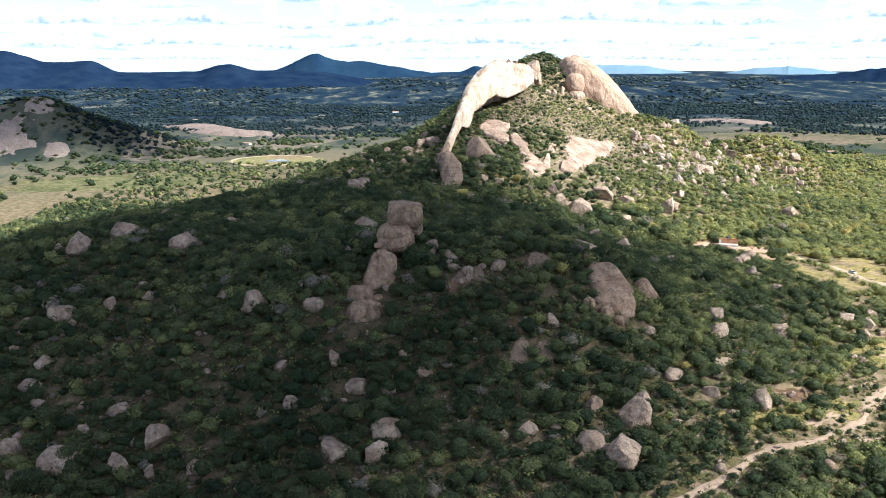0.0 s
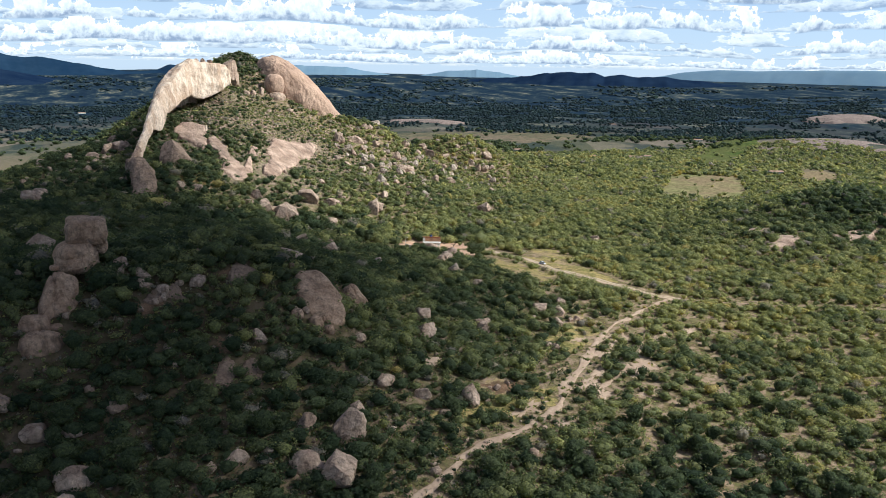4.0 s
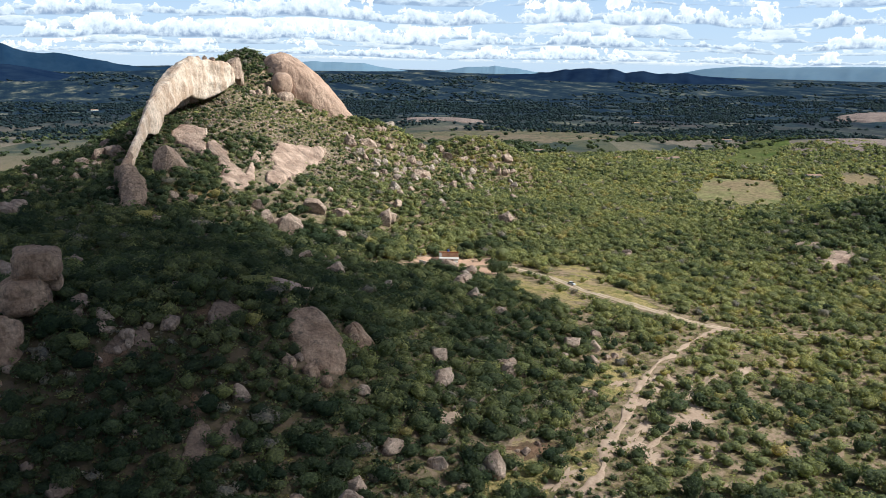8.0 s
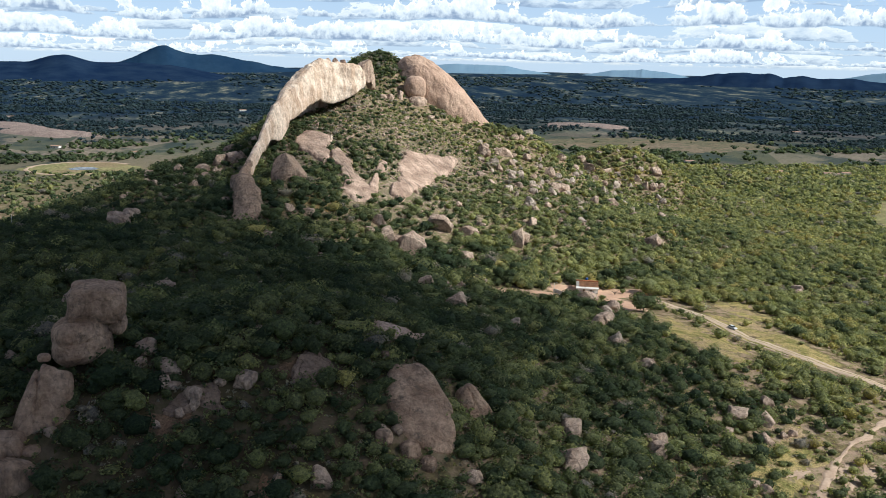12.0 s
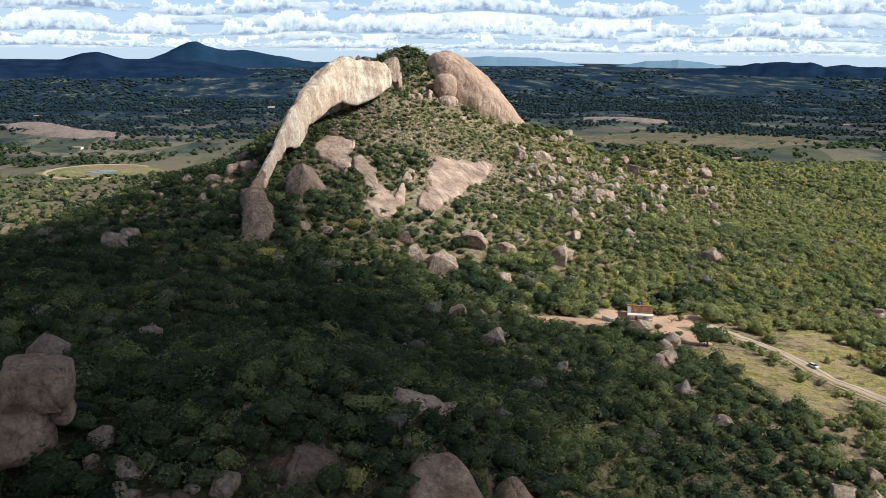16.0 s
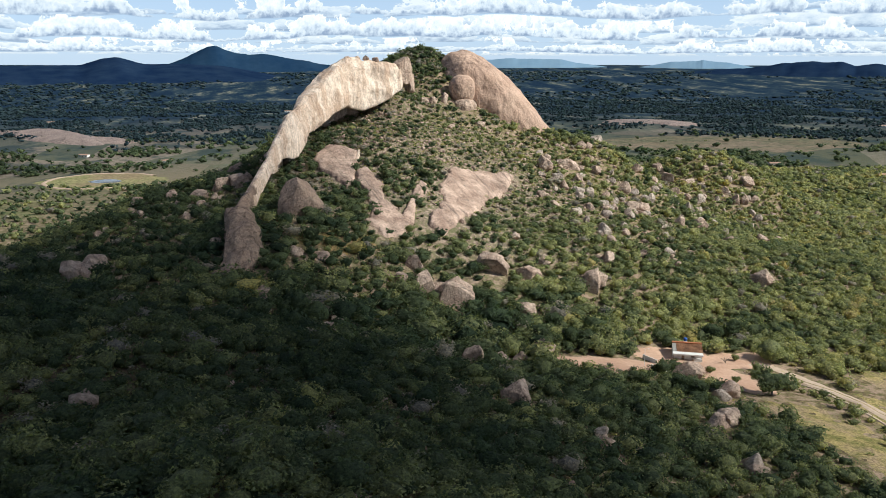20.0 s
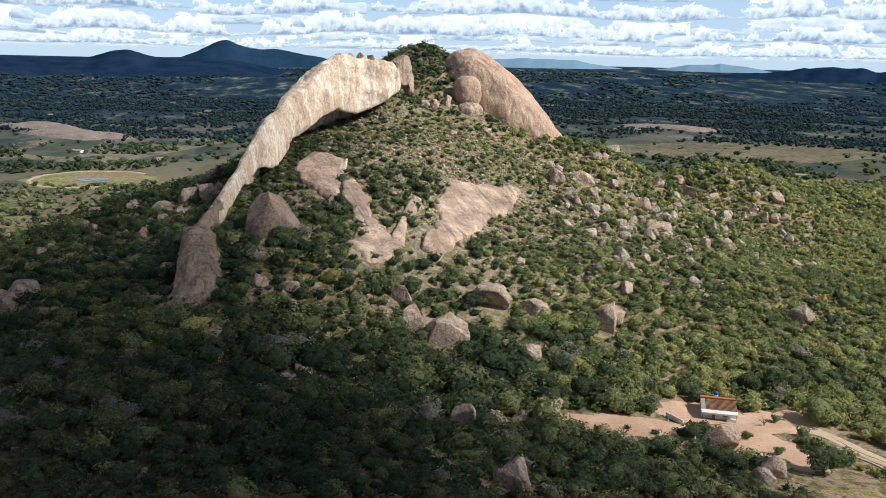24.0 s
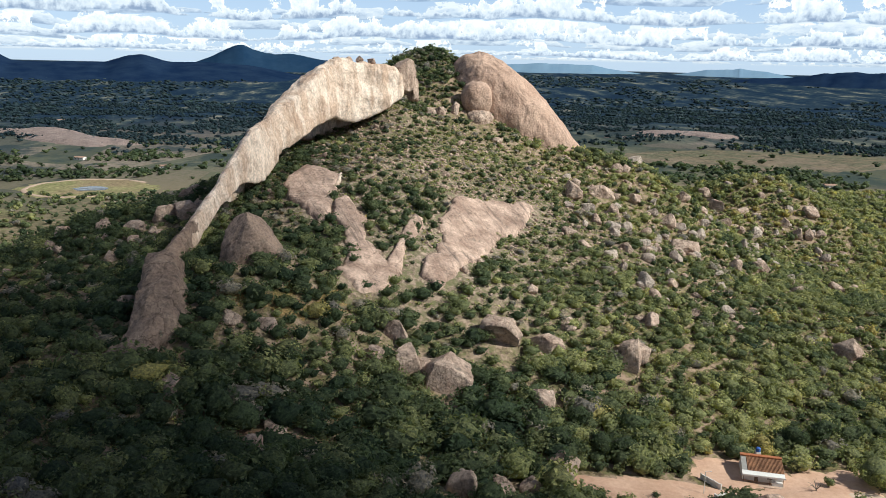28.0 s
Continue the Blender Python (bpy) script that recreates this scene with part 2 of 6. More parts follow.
def ground_material():
    m, nt, b, _ = material("scrub_soil", 0.95)
    b.inputs["Specular IOR Level"].default_value = 0.0
    vec = world_pos(nt)
    n1 = noise_tex(nt, vec, 0.03, 7, 0.6)
    n2 = noise_tex(nt, vec, 0.22, 8, 0.65)
    n3 = noise_tex(nt, vec, 1.6, 5, 0.6)
    n4 = noise_tex(nt, vec, 0.75, 8, 0.75)
    soil = mix(nt, n3, (0.24, 0.165, 0.12), (0.46, 0.34, 0.255))
    litter = mix(nt, n3, (0.045, 0.036, 0.026), (0.15, 0.105, 0.07))
    grass = mix(nt, n3, (0.13, 0.115, 0.05), (0.32, 0.255, 0.135))
    near = mix(nt, ramp(nt, n4, (0.42, (0, 0, 0)), (0.60, (1, 1, 1))), litter, grass)
    near = mix(nt, ramp(nt, n2, (0.46, (0, 0, 0)), (0.55, (0.9, 0.9, 0.9))), near, soil)
    green = noise_tex(nt, vec, 0.35, 8, 0.75)
    near = mix(nt, ramp(nt, green, (0.50, (0, 0, 0)), (0.60, (0.7, 0.7, 0.7))), near, (0.14, 0.145, 0.06))
    zone = nt.nodes.new("ShaderNodeVectorMath")
    zone.operation = "DISTANCE"
    link(nt, scaled(nt, vec, 1, 1, 0), zone.inputs[0])
    zone.inputs[1].default_value = (84, 630, 0)
    zr = node(nt, "ShaderNodeMapRange")
    link(nt, zone.outputs["Value"], zr.inputs[0])
    zr.inputs[1].default_value, zr.inputs[2].default_value, zr.inputs[3].default_value, zr.inputs[4].default_value = 55, 115, 0.9, 0.0
    # darker ground round the front ridge, fading out by 150 m
    ridge_zone = nt.nodes.new("ShaderNodeVectorMath")
    ridge_zone.operation = "DISTANCE"
    link(nt, scaled(nt, vec, 1, 1, 0), ridge_zone.inputs[0])
    ridge_zone.inputs[1].default_value = (-30, 310, 0)
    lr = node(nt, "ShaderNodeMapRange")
    link(nt, ridge_zone.outputs["Value"], lr.inputs[0])
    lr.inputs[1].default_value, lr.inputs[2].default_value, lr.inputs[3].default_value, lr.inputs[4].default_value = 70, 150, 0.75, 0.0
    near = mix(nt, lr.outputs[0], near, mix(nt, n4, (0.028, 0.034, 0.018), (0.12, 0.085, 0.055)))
    stony = mix(nt, ramp(nt, n4, (0.42, (0, 0, 0)), (0.58, (1, 1, 1))), (0.155, 0.118, 0.09), (0.44, 0.335, 0.265))
    stony = mix(nt, ramp(nt, green, (0.46, (0, 0, 0)), (0.55, (0.85, 0.85, 0.85))), stony, mix(nt, n3, (0.075, 0.09, 0.042), (0.17, 0.165, 0.085)))
    near = mix(nt, zr.outputs[0], near, stony)
    # far country: a patchwork of fields, scrub and woods, painted bluer with distance
    cell = nt.nodes.new("ShaderNodeTexVoronoi")
    cell.inputs["Scale"].default_value = 0.0085
    link(nt, scaled(nt, vec, 1, 0.55, 0), cell.inputs["Vector"])
    sepc = nt.nodes.new("ShaderNodeSeparateColor")
    link(nt, cell.outputs["Color"], sepc.inputs[0])
    fields = ramp(nt, sepc.outputs[0], (0.0, (0.100, 0.110, 0.080)), (0.3, (0.138, 0.137, 0.100)), (0.5, (0.215, 0.180, 0.142)),
                  (0.7, (0.130, 0.140, 0.100)), (0.88, (0.31, 0.25, 0.205)))
    fields = mix(nt, ramp(nt, n2, (0.4, (0, 0, 0)), (0.62, (0.7, 0.7, 0.7))), fields, (0.11, 0.108, 0.058))
    wood = noise_tex(nt, scaled(nt, vec, 1, 0.6, 0), 0.010, 10, 0.72)
    fields = mix(nt, ramp(nt, wood, (0.50, (0, 0, 0)), (0.57, (0.85, 0.85, 0.85))), fields, (0.048, 0.066, 0.060))
    # distance from the hill
    d = nt.nodes.new("ShaderNodeVectorMath")
    d.operation = "DISTANCE"
    link(nt, vec, d.inputs[0])
    d.inputs[1].default_value = (120, 350, 40)
    mr = node(nt, "ShaderNodeMapRange")
    link(nt, d.outputs["Value"], mr.inputs[0])
    mr.inputs[1].default_value, mr.inputs[2].default_value = 480, 900
    col = mix(nt, mr.outputs[0], near, fields)
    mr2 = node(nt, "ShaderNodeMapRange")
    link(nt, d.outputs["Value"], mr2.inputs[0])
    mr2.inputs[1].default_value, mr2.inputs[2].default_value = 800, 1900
    # dark blue ground colour stands for haze and cloud shade far out
    far_haze = ramp(nt, noise_tex(nt, scaled(nt, vec, 1.0, 0.28, 0), 0.014, 12, 0.76), (0.45, (0.014, 0.028, 0.052)), (0.52, (0.026, 0.045, 0.066)), (0.565, (0.06, 0.078, 0.084)), (0.63, (0.19, 0.185, 0.155)))
    col = mix(nt, mr2.outputs[0], col, far_haze)
    link(nt, col, b.inputs["Base Color"])
    bump(nt, b, n3, 0.6, 0.4)
    return m


GROUND = ground_material()


def plain(name, a, b_, scale, rough=0.85, spec=0.25, strength=0.3):
    m, nt, b, vec = material(name, rough)
    n = noise_tex(nt, vec, scale, 7, 0.65)
    n2 = noise_tex(nt, vec, scale * 0.13, 4, 0.6)
    link(nt, mix(nt, ramp(nt, mix(nt, 0.5, n, n2), (0.35, (0, 0, 0)), (0.65, (1, 1, 1))), a, b_), b.inputs["Base Color"])
    b.inputs["Specular IOR Level"].default_value = spec
    bump(nt, b, n, strength, 0.05)
    return m


DIRT = plain("pale_sandy_dirt", (0.33, 0.225, 0.165), (0.56, 0.42, 0.32), 0.9)
ROADBED = plain("pale_road_sand", (0.38, 0.28, 0.20), (0.58, 0.45, 0.345), 0.7)
YARD = plain("swept_pink_earth", (0.44, 0.265, 0.18), (0.62, 0.41, 0.295), 0.8)


def turf(name, straw, green, earth, scale=0.5):
    """Grazed or dry grass: tufts, greener patches and bare earth mixed at three sizes."""
    m, nt, b, _ = material(name, 0.95)
    b.inputs["Specular IOR Level"].default_value = 0.0
    vec = world_pos(nt)
    fine = noise_tex(nt, vec, scale * 2.2, 6, 0.75)
    mid = noise_tex(nt, vec, scale * 0.35, 8, 0.75)
    wide = noise_tex(nt, vec, scale * 0.06, 8, 0.7)
    col = mix(nt, ramp(nt, mid, (0.43, (0, 0, 0)), (0.57, (1, 1, 1))), straw, green)
    col = mix(nt, ramp(nt, wide, (0.50, (0, 0, 0)), (0.60, (0.85, 0.85, 0.85))), col, earth)
    col = mix(nt, 1.0, col, ramp(nt, fine, (0.36, (0.5, 0.5, 0.5)), (0.62, (1.3, 1.28, 1.2))), "MULTIPLY")
    link(nt, col, b.inputs["Base Color"])
    bump(nt, b, fine, 0.8, 0.4)
    return m


DRYGRASS = turf("dry_grass", (0.40, 0.315, 0.15), (0.20, 0.19, 0.075), (0.36, 0.265, 0.185), 0.6)
# brown grass made darker in its colour in place of a cloud's shade
SHADED_FIELD = turf("shade_darkened_field", (0.19, 0.155, 0.115), (0.115, 0.12, 0.085), (0.22, 0.175, 0.14), 0.1)
OCHRE = turf("ochre_grass", (0.34, 0.225, 0.10), (0.17, 0.14, 0.06), (0.32, 0.225, 0.14), 0.7)
PASTURE = turf("pale_pasture", (0.29, 0.265, 0.145), (0.18, 0.195, 0.09), (0.27, 0.205, 0.14), 0.12)
OLIVE = turf("olive_grazed_grass", (0.19, 0.18, 0.105), (0.115, 0.125, 0.065), (0.20, 0.16, 0.11), 0.1)
MEADOW = turf("green_meadow", (0.13, 0.15, 0.055), (0.075, 0.115, 0.038), (0.12, 0.13, 0.06), 0.08)
BARK = plain("grey_bark", (0.13, 0.11, 0.09), (0.25, 0.22, 0.19), 3.0)
WHITE = plain("whitewashed_plaster", (0.66, 0.64, 0.60), (0.80, 0.78, 0.74), 1.5)
TILE = plain("clay_roof_tile", (0.30, 0.10, 0.045), (0.46, 0.19, 0.085), 2.0)
BROWNTILE = plain("old_clay_tile", (0.10, 0.05, 0.03), (0.36, 0.18, 0.095), 2.8)
WOOD = plain("weathered_wood", (0.16, 0.12, 0.08), (0.28, 0.21, 0.15), 4.0)
METAL = plain("silver_car_paint", (0.62, 0.65, 0.67), (0.70, 0.73, 0.75), 2.0, 0.3, 0.6, 0.0)
RUBBER = plain("black_rubber", (0.02, 0.02, 0.02), (0.035, 0.035, 0.035), 6.0, 0.8)
BLUE = plain("blue_plastic", (0.03, 0.09, 0.32), (0.06, 0.16, 0.45), 1.0, 0.5)
GLASS = plain("dark_window_glass", (0.02, 0.025, 0.03), (0.04, 0.045, 0.05), 1.0, 0.08, 0.6, 0.0)
WATER = plain("muddy_pond_water", (0.10, 0.105, 0.10), (0.14, 0.14, 0.13), 0.1, 0.15, 0.4, 0.1)
CLOUD = plain("white_cloud", (0.86, 0.86, 0.86), (0.9, 0.9, 0.9), 0.01, 1.0, 0.0, 0.0)
# lets some sun through, which sets how deep the clouds' shade is
thin = CLOUD.node_tree
veil_mix = node(thin, "ShaderNodeMixShader", Fac=0.2)
link(thin, thin.nodes["Principled BSDF"].outputs[0], veil_mix.inputs[1])
link(thin, thin.nodes.new("ShaderNodeBsdfTransparent").outputs[0], veil_mix.inputs[2])
link(thin, veil_mix.outputs[0], thin.nodes["Material Output"].inputs[0])


def leaf_material(name, stops):
    m, nt, b, _ = material(name, 0.7)
    at = nt.nodes.new("ShaderNodeAttribute")
    at.attribute_name = "tint"
    g = nt.nodes.new("ShaderNodeNewGeometry")
    col = ramp(nt, at.outputs["Fac"], *stops)
    var = ramp(nt, g.outputs["Random Per Island"], (0.0, (0.72, 0.74, 0.78)), (0.5, (1.0, 1.0, 1.0)), (1.0, (1.38, 1.34, 1.25)))
    col = mix(nt, 1.0, col, var, "MULTIPLY")
    vec = world_pos(nt)
    mott = noise_tex(nt, vec, 1.5, 5, 0.75)
    col = mix(nt, 1.0, col, ramp(nt, mott, (0.37, (0.50, 0.54, 0.58)), (0.5, (1.0, 1.0, 1.0)), (0.63, (1.5, 1.45, 1.3))), "MULTIPLY")
    link(nt, col, b.inputs["Base Color"])
    bump(nt, b, noise_tex(nt, vec, 1.4, 4, 0.7), 1.0, 0.9)
    b.inputs["Specular IOR Level"].default_value = 0.2
    tr = nt.nodes.new("ShaderNodeBsdfTranslucent")
    link(nt, mix(nt, 1.0, col, (1.25, 1.3, 0.75), "MULTIPLY"), tr.inputs[0])
    ms = node(nt, "ShaderNodeMixShader", Fac=0.42)
    link(nt, b.outputs[0], ms.inputs[1])
    link(nt, tr.outputs[0], ms.inputs[2])
    link(nt, ms.outputs[0], nt.nodes["Material Output"].inputs[0])
    return m


LEAF = leaf_material("scrub_leaves", ((0.0, (0.050, 0.078, 0.044)), (0.28, (0.118, 0.148, 0.076)), (0.55, (0.285, 0.300, 0.142)),
                                      (0.75, (0.350, 0.345, 0.160)), (0.94, (0.42, 0.35, 0.135)), (1.0, (0.30, 0.27, 0.24))))


# leaf colours shifted to blue: distance haze put into the base colour
LEAF_FAR = leaf_material("haze_tinted_leaves", ((0.0, (0.024, 0.047, 0.066)), (0.5, (0.052, 0.082, 0.094)), (1.0, (0.15, 0.165, 0.14))))


def hill_material(name, a, b_):
    m, nt, b, _ = material(name, 1.0)
    b.inputs["Specular IOR Level"].default_value = 0.0
    vec = world_pos(nt)
    n = noise_tex(nt, vec, 0.012, 8, 0.65)
    link(nt, mix(nt, ramp(nt, n, (0.35, (0, 0, 0)), (0.7, (1, 1, 1))), a, b_), b.inputs["Base Color"])
    return m


# haze is painted into these colours: dark blue nearer, pale blue on the horizon
MOUNT_NEAR = hill_material("haze_blue_foothills", (0.008, 0.019, 0.050), (0.019, 0.037, 0.074))
MOUNT_FAR = hill_material("haze_blue_mountain", (0.012, 0.032, 0.070), (0.022, 0.049, 0.092))
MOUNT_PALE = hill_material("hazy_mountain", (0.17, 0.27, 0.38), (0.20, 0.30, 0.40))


# ---- the lie of the land ----
HILLS_FRONT = [(28.2, 272.0, 87.9, 17.2), (-157.2, 346.2, 106.4, 44.1), (-4.2, 421.1, 91.3, 33.8), (40.1, 320.5, 53.2, 24.0),
               (139.3, 383.3, 96.3, 14.2), (-113.2, 498.1, 104.5, 30.8), (-40.7, 292.8, 59.8, 23.9)]
HILLS_MAIN = [(24.8, 530.1, 45.2, 22.2), (106.3, 633.8, 85.6, 78.7), (95.5, 771.3, 64.1, 43.1), (58.2, 828.9, 120.8, 81.3),
              (30.4, 712.3, 46.8, 14.2), (202.9, 742.1, 53.6, 42.2), (261.6, 631.5, 83.2, 9.2), (-28.3, 626.7, 96.3, 47.8),
              (360.3, 872.2, 117.5, -13.5), (118.8, 622.9, 54.5, -36.2), (316.7, 835.2, 71.5, 51.7), (110.0, 793.0, 42.0, 12.5), (71.0, 706.0, 13.0, 9.0)]
KNOLLS = [(505, 500, 70, 25), (400, 445, 42, 7), (-548, 1190, 80, 60), (-455, 1260, 75, 26), (-640, 1200, 90, 34), (990, 1050, 150, 16), (1560, 1580, 180, 22), (-470, 1640, 160, 8), (560, 1680, 120, 10)]


def lattice(ix, iy, seed):
    h = (ix.astype(np.int64) * 374761393 + iy.astype(np.int64) * 668265263 + seed * 144269504) & 0x7FFFFFFF
    h = ((h ^ (h >> 13)) * 1274126177) & 0x7FFFFFFF
    return ((h ^ (h >> 16)) & 0xFFFF) / 65535.0


def vnoise(x, y, seed=0):
    ix, iy = np.floor(x), np.floor(y)
    fx, fy = x - ix, y - iy
    fx, fy = fx * fx * (3 - 2 * fx), fy * fy * (3 - 2 * fy)
    a, b = lattice(ix, iy, seed), lattice(ix + 1, iy, seed)
    c, d = lattice(ix, iy + 1, seed), lattice(ix + 1, iy + 1, seed)
    return (a * (1 - fx) + b * fx) * (1 - fy) + (c * (1 - fx) + d * fx) * fy


def fbm(x, y, scale, octaves=4, seed=0):
    total, amp, norm = 0, 1.0, 0
    for k in range(octaves):
        total = total + amp * vnoise(x / scale * 2 ** k + 17.3 * k, y / scale * 2 ** k - 9.1 * k, seed + k)
        norm += amp
        amp *= 0.5
    return total / norm


def smooth(a, b, v):
    t = np.clip((v - a) / (b - a), 0, 1)
    return t * t * (3 - 2 * t)


def ground(x, y):
    x, y = np.asarray(x, float), np.asarray(y, float)
    z = 16 + 6 * np.tanh((x - 40) / 180)
    for a, b, r, h in HILLS_FRONT + HILLS_MAIN + KNOLLS:
        z = z + h * np.exp(-((x - a) ** 2 + (y - b) ** 2) / (r * r))
    rise = np.hypot(x, y - 300)
    z = z + 80 * smooth(2300, 5100, rise) - 6 * smooth(900, 1600, rise)
    steep = np.exp(-((x - 60) ** 2 / 260 ** 2 + (y - 550) ** 2 / 400 ** 2))
    return z + (fbm(x, y, 26, 4, 3) - 0.5) * (1.2 + 3.0 * steep) + (fbm(x, y, 240, 3, 8) - 0.5) * 5 * smooth(700, 1500, rise)


def gz(x, y):
    return float(ground(np.array([x]), np.array([y]))[0])


def mesh_from(name, verts, tris, mat, smooth_shade=False):
    verts, tris = np.asarray(verts, np.float32), np.asarray(tris, np.int32)
    me = bpy.data.meshes.new(name)
    n = tris.shape[1]
    me.vertices.add(len(verts))
    me.vertices.foreach_set("co", verts.ravel())
    me.loops.add(tris.size)
    me.loops.foreach_set("vertex_index", tris.ravel())
    me.polygons.add(len(tris))
    me.polygons.foreach_set("loop_start", np.arange(0, tris.size, n, dtype=np.int32))
    if smooth_shade:
        me.polygons.foreach_set("use_smooth", np.ones(len(tris), bool))
    me.update(calc_edges=True)
    me.validate()
    me.materials.append(mat)
    return me


def grid_faces(nx, ny, wrap=False):
    i, j = np.meshgrid(np.arange(nx - 1), np.arange(ny if wrap else ny - 1), indexing="ij")
    a = i * ny + j
    b = i * ny + (j + 1) % ny
    return np.stack([a, a + ny, b + ny, b], -1).reshape(-1, 4)


def spread(lo, hi, step, far):
    mid = list(np.arange(lo, hi + 0.1, step))
    up, s = [mid[-1]], step
    while up[-1] < far:
        s *= 1.07
        up.append(up[-1] + s)
    down, s = [mid[0]], step
    while down[-1] > -far:
        s *= 1.07
        down.append(down[-1] - s)
    return np.array(down[:0:-1] + mid + up[1:])


gx, gy = spread(-330, 620, 5, 5400), spread(60, 1000, 5, 5400)
XX, YY = np.meshgrid(gx, gy, indexing="ij")
land = np.stack([XX, YY, ground(XX, YY)], -1).reshape(-1, 3)
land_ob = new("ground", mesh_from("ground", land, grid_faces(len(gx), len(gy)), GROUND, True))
tagged(land_ob, "rolling scrubland of brown soil and dry grass", "ground", kind="structure")


# ---- roads, paths, clearings laid on the land ----
def spline(points, step=3.0):
    p = np.array(points, float)
    out = []
    for i in range(len(p) - 1):
        p0, p1, p2, p3 = p[max(i - 1, 0)], p[i], p[i + 1], p[min(i + 2, len(p) - 1)]
        n = max(2, int(np.linalg.norm(p2 - p1) / step))
        for t in np.arange(n) / n:
            out.append(0.5 * (2 * p1 + (p2 - p0) * t + (2 * p0 - 5 * p1 + 4 * p2 - p3) * t * t + (3 * p1 - p0 - 3 * p2 + p3) * t ** 3))
    out.append(p[-1])
    return np.array(out)


def track(name, points, width, mat, label, lift=0.25, uneven=0.35, seed=1, group=""):
    line = spline(points, 1.2)
    d = np.gradient(line, axis=0)
    d /= np.linalg.norm(d, axis=1)[:, None]
    side = np.stack([-d[:, 1], d[:, 0]], -1)
    s = np.arange(len(line))
    rows = []
    for k in np.linspace(-1, 1, 7):
        wob = width / 2 * np.maximum(0.12, 1 + uneven * (fbm(s * 1.0, s * 0 + 5 * np.sign(k), 9, 5, seed) - 0.5) * 2)
        p = line + side * (k * wob)[:, None]
        z = ground(p[:, 0], p[:, 1]) + (lift - 0.45 * abs(k) ** 6)
        rows.append(np.concatenate([p, z[:, None]], 1))
    v = np.stack(rows, 1).reshape(-1, 3)
    ob = new(name, mesh_from(name, v, grid_faces(len(line), 7), mat, True))
    tagged(ob, label, "dirt track", group, "structure")
    return line


def patch(name, cx, cy, rx, ry, turn, mat, label, lift=0.2, seed=1, rough=0.3, category="clearing", square=2.0):
    rings, seg = 14, 160
    a = np.linspace(0, 2 * np.pi, seg, endpoint=False)
    edge = 1 + rough * (fbm(np.cos(a) * 3 + 10, np.sin(a) * 3 + 10, 1.2, 3, seed) - 0.5) * 2
    edge = edge * (1 + 0.5 * rough * (fbm(a * 14, a * 0, 1.0, 3, seed + 3) - 0.5)) / (np.abs(np.cos(a)) ** square + np.abs(np.sin(a)) ** square) ** (1 / square)
    r = np.linspace(0.02, 1, rings)[:, None] * edge[None]
    u, w = r * np.cos(a) * rx, r * np.sin(a) * ry
    c, s = math.cos(radians(turn)), math.sin(radians(turn))
    x, y = cx + u * c - w * s, cy + u * s + w * c
    z = ground(x, y) + lift - 0.5 * np.linspace(0, 1, rings)[:, None] ** 8
    ob = new(name, mesh_from(name, np.stack([x, y, z], -1).reshape(-1, 3), grid_faces(rings, seg, True), mat, True))
    tagged(ob, label, category, kind="structure")


PATH_LINE = [(40, 176), (60, 196), (75, 208), (91, 222), (110, 231), (128, 244), (142, 261), (163, 285), (183, 307), (205, 324), (231, 342), (252, 353)]
ROAD_LINE = [(189, 484), (201, 479), (209, 458), (213, 427), (218, 401), (229, 375), (238, 359), (252, 352)]
FAR_TRACK = [(250, 353), (275, 341), (312, 327), (380, 305), (520, 290), (800, 300)]
trails = [(track("dirt_path", PATH_LINE, 3.1, DIRT, "pale sandy footpath winding through scrub", seed=2, uneven=2.4), 2.0),
          (track("far_track", FAR_TRACK, 1.0, DIRT, "faint sandy track crossing the scrub plain", seed=8, uneven=2.6), 0.8),
          (track("dirt_road", ROAD_LINE, 6.4, ROADBED, "pale two-track dirt road leading to the hut", seed=4, uneven=0.35), 6.5),
          (track("side_track", [(199, 472), (204, 456), (207.5, 428), (211.5, 404), (217, 389)], 1.5, ROADBED, "faint sandy side track in dry grass", seed=6), 2.2),
          (track("yard_lane", [(112, 482), (135, 482), (150, 484), (165, 480), (180, 482), (190, 483)], 7, YARD, "pink earth lane through the yard", 0.3, 0.7, seed=7), 5)]
track("road_crown", ROAD_LINE[1:], 0.7, DRYGRASS, "strip of dry grass between wheel ruts", 0.30, 1.6, seed=12)
patch("yard", 174, 470, 13, 21, 20, YARD, "bare pink earth yard beside the hut", 0.28, 3)
patch("yard_side", 188, 488, 17, 9, 10, YARD, "trodden earth between hut and trees", 0.26, 4, 0.4)
patch("dry_grass_slope", 189, 414, 17, 42, 8, DRYGRASS, "slope of dry straw grass beside the road", 0.07, 10, 0.5)
patch("dry_grass_corner", 238, 462, 15, 22, 10, DRYGRASS, "dry grass corner beyond the road", 0.07, 21, 0.5)
patch("yard_lane_side", 138, 477.5, 18, 11, 8, YARD, "wide bare earth beside the yard lane", 0.25, 6, 0.4)
patch("yard_front", 166, 494, 15, 9, 0, YARD, "swept earth round the small hut", 0.24, 5)
patch("dry_grass_clearing", 222, 418, 17, 48, 6, DRYGRASS, "clearing of dry yellow grass beside the road", 0.08, 9)
patch("dry_grass_verge", 112, 250, 34, 12, 25, DRYGRASS, "sparse dry grass beside the path", 0.08, 11, 0.6)
patch("dry_grass_bank", 165, 305, 30, 11, 45, DRYGRASS, "sparse dry grass bank along the path", 0.08, 12, 0.6)
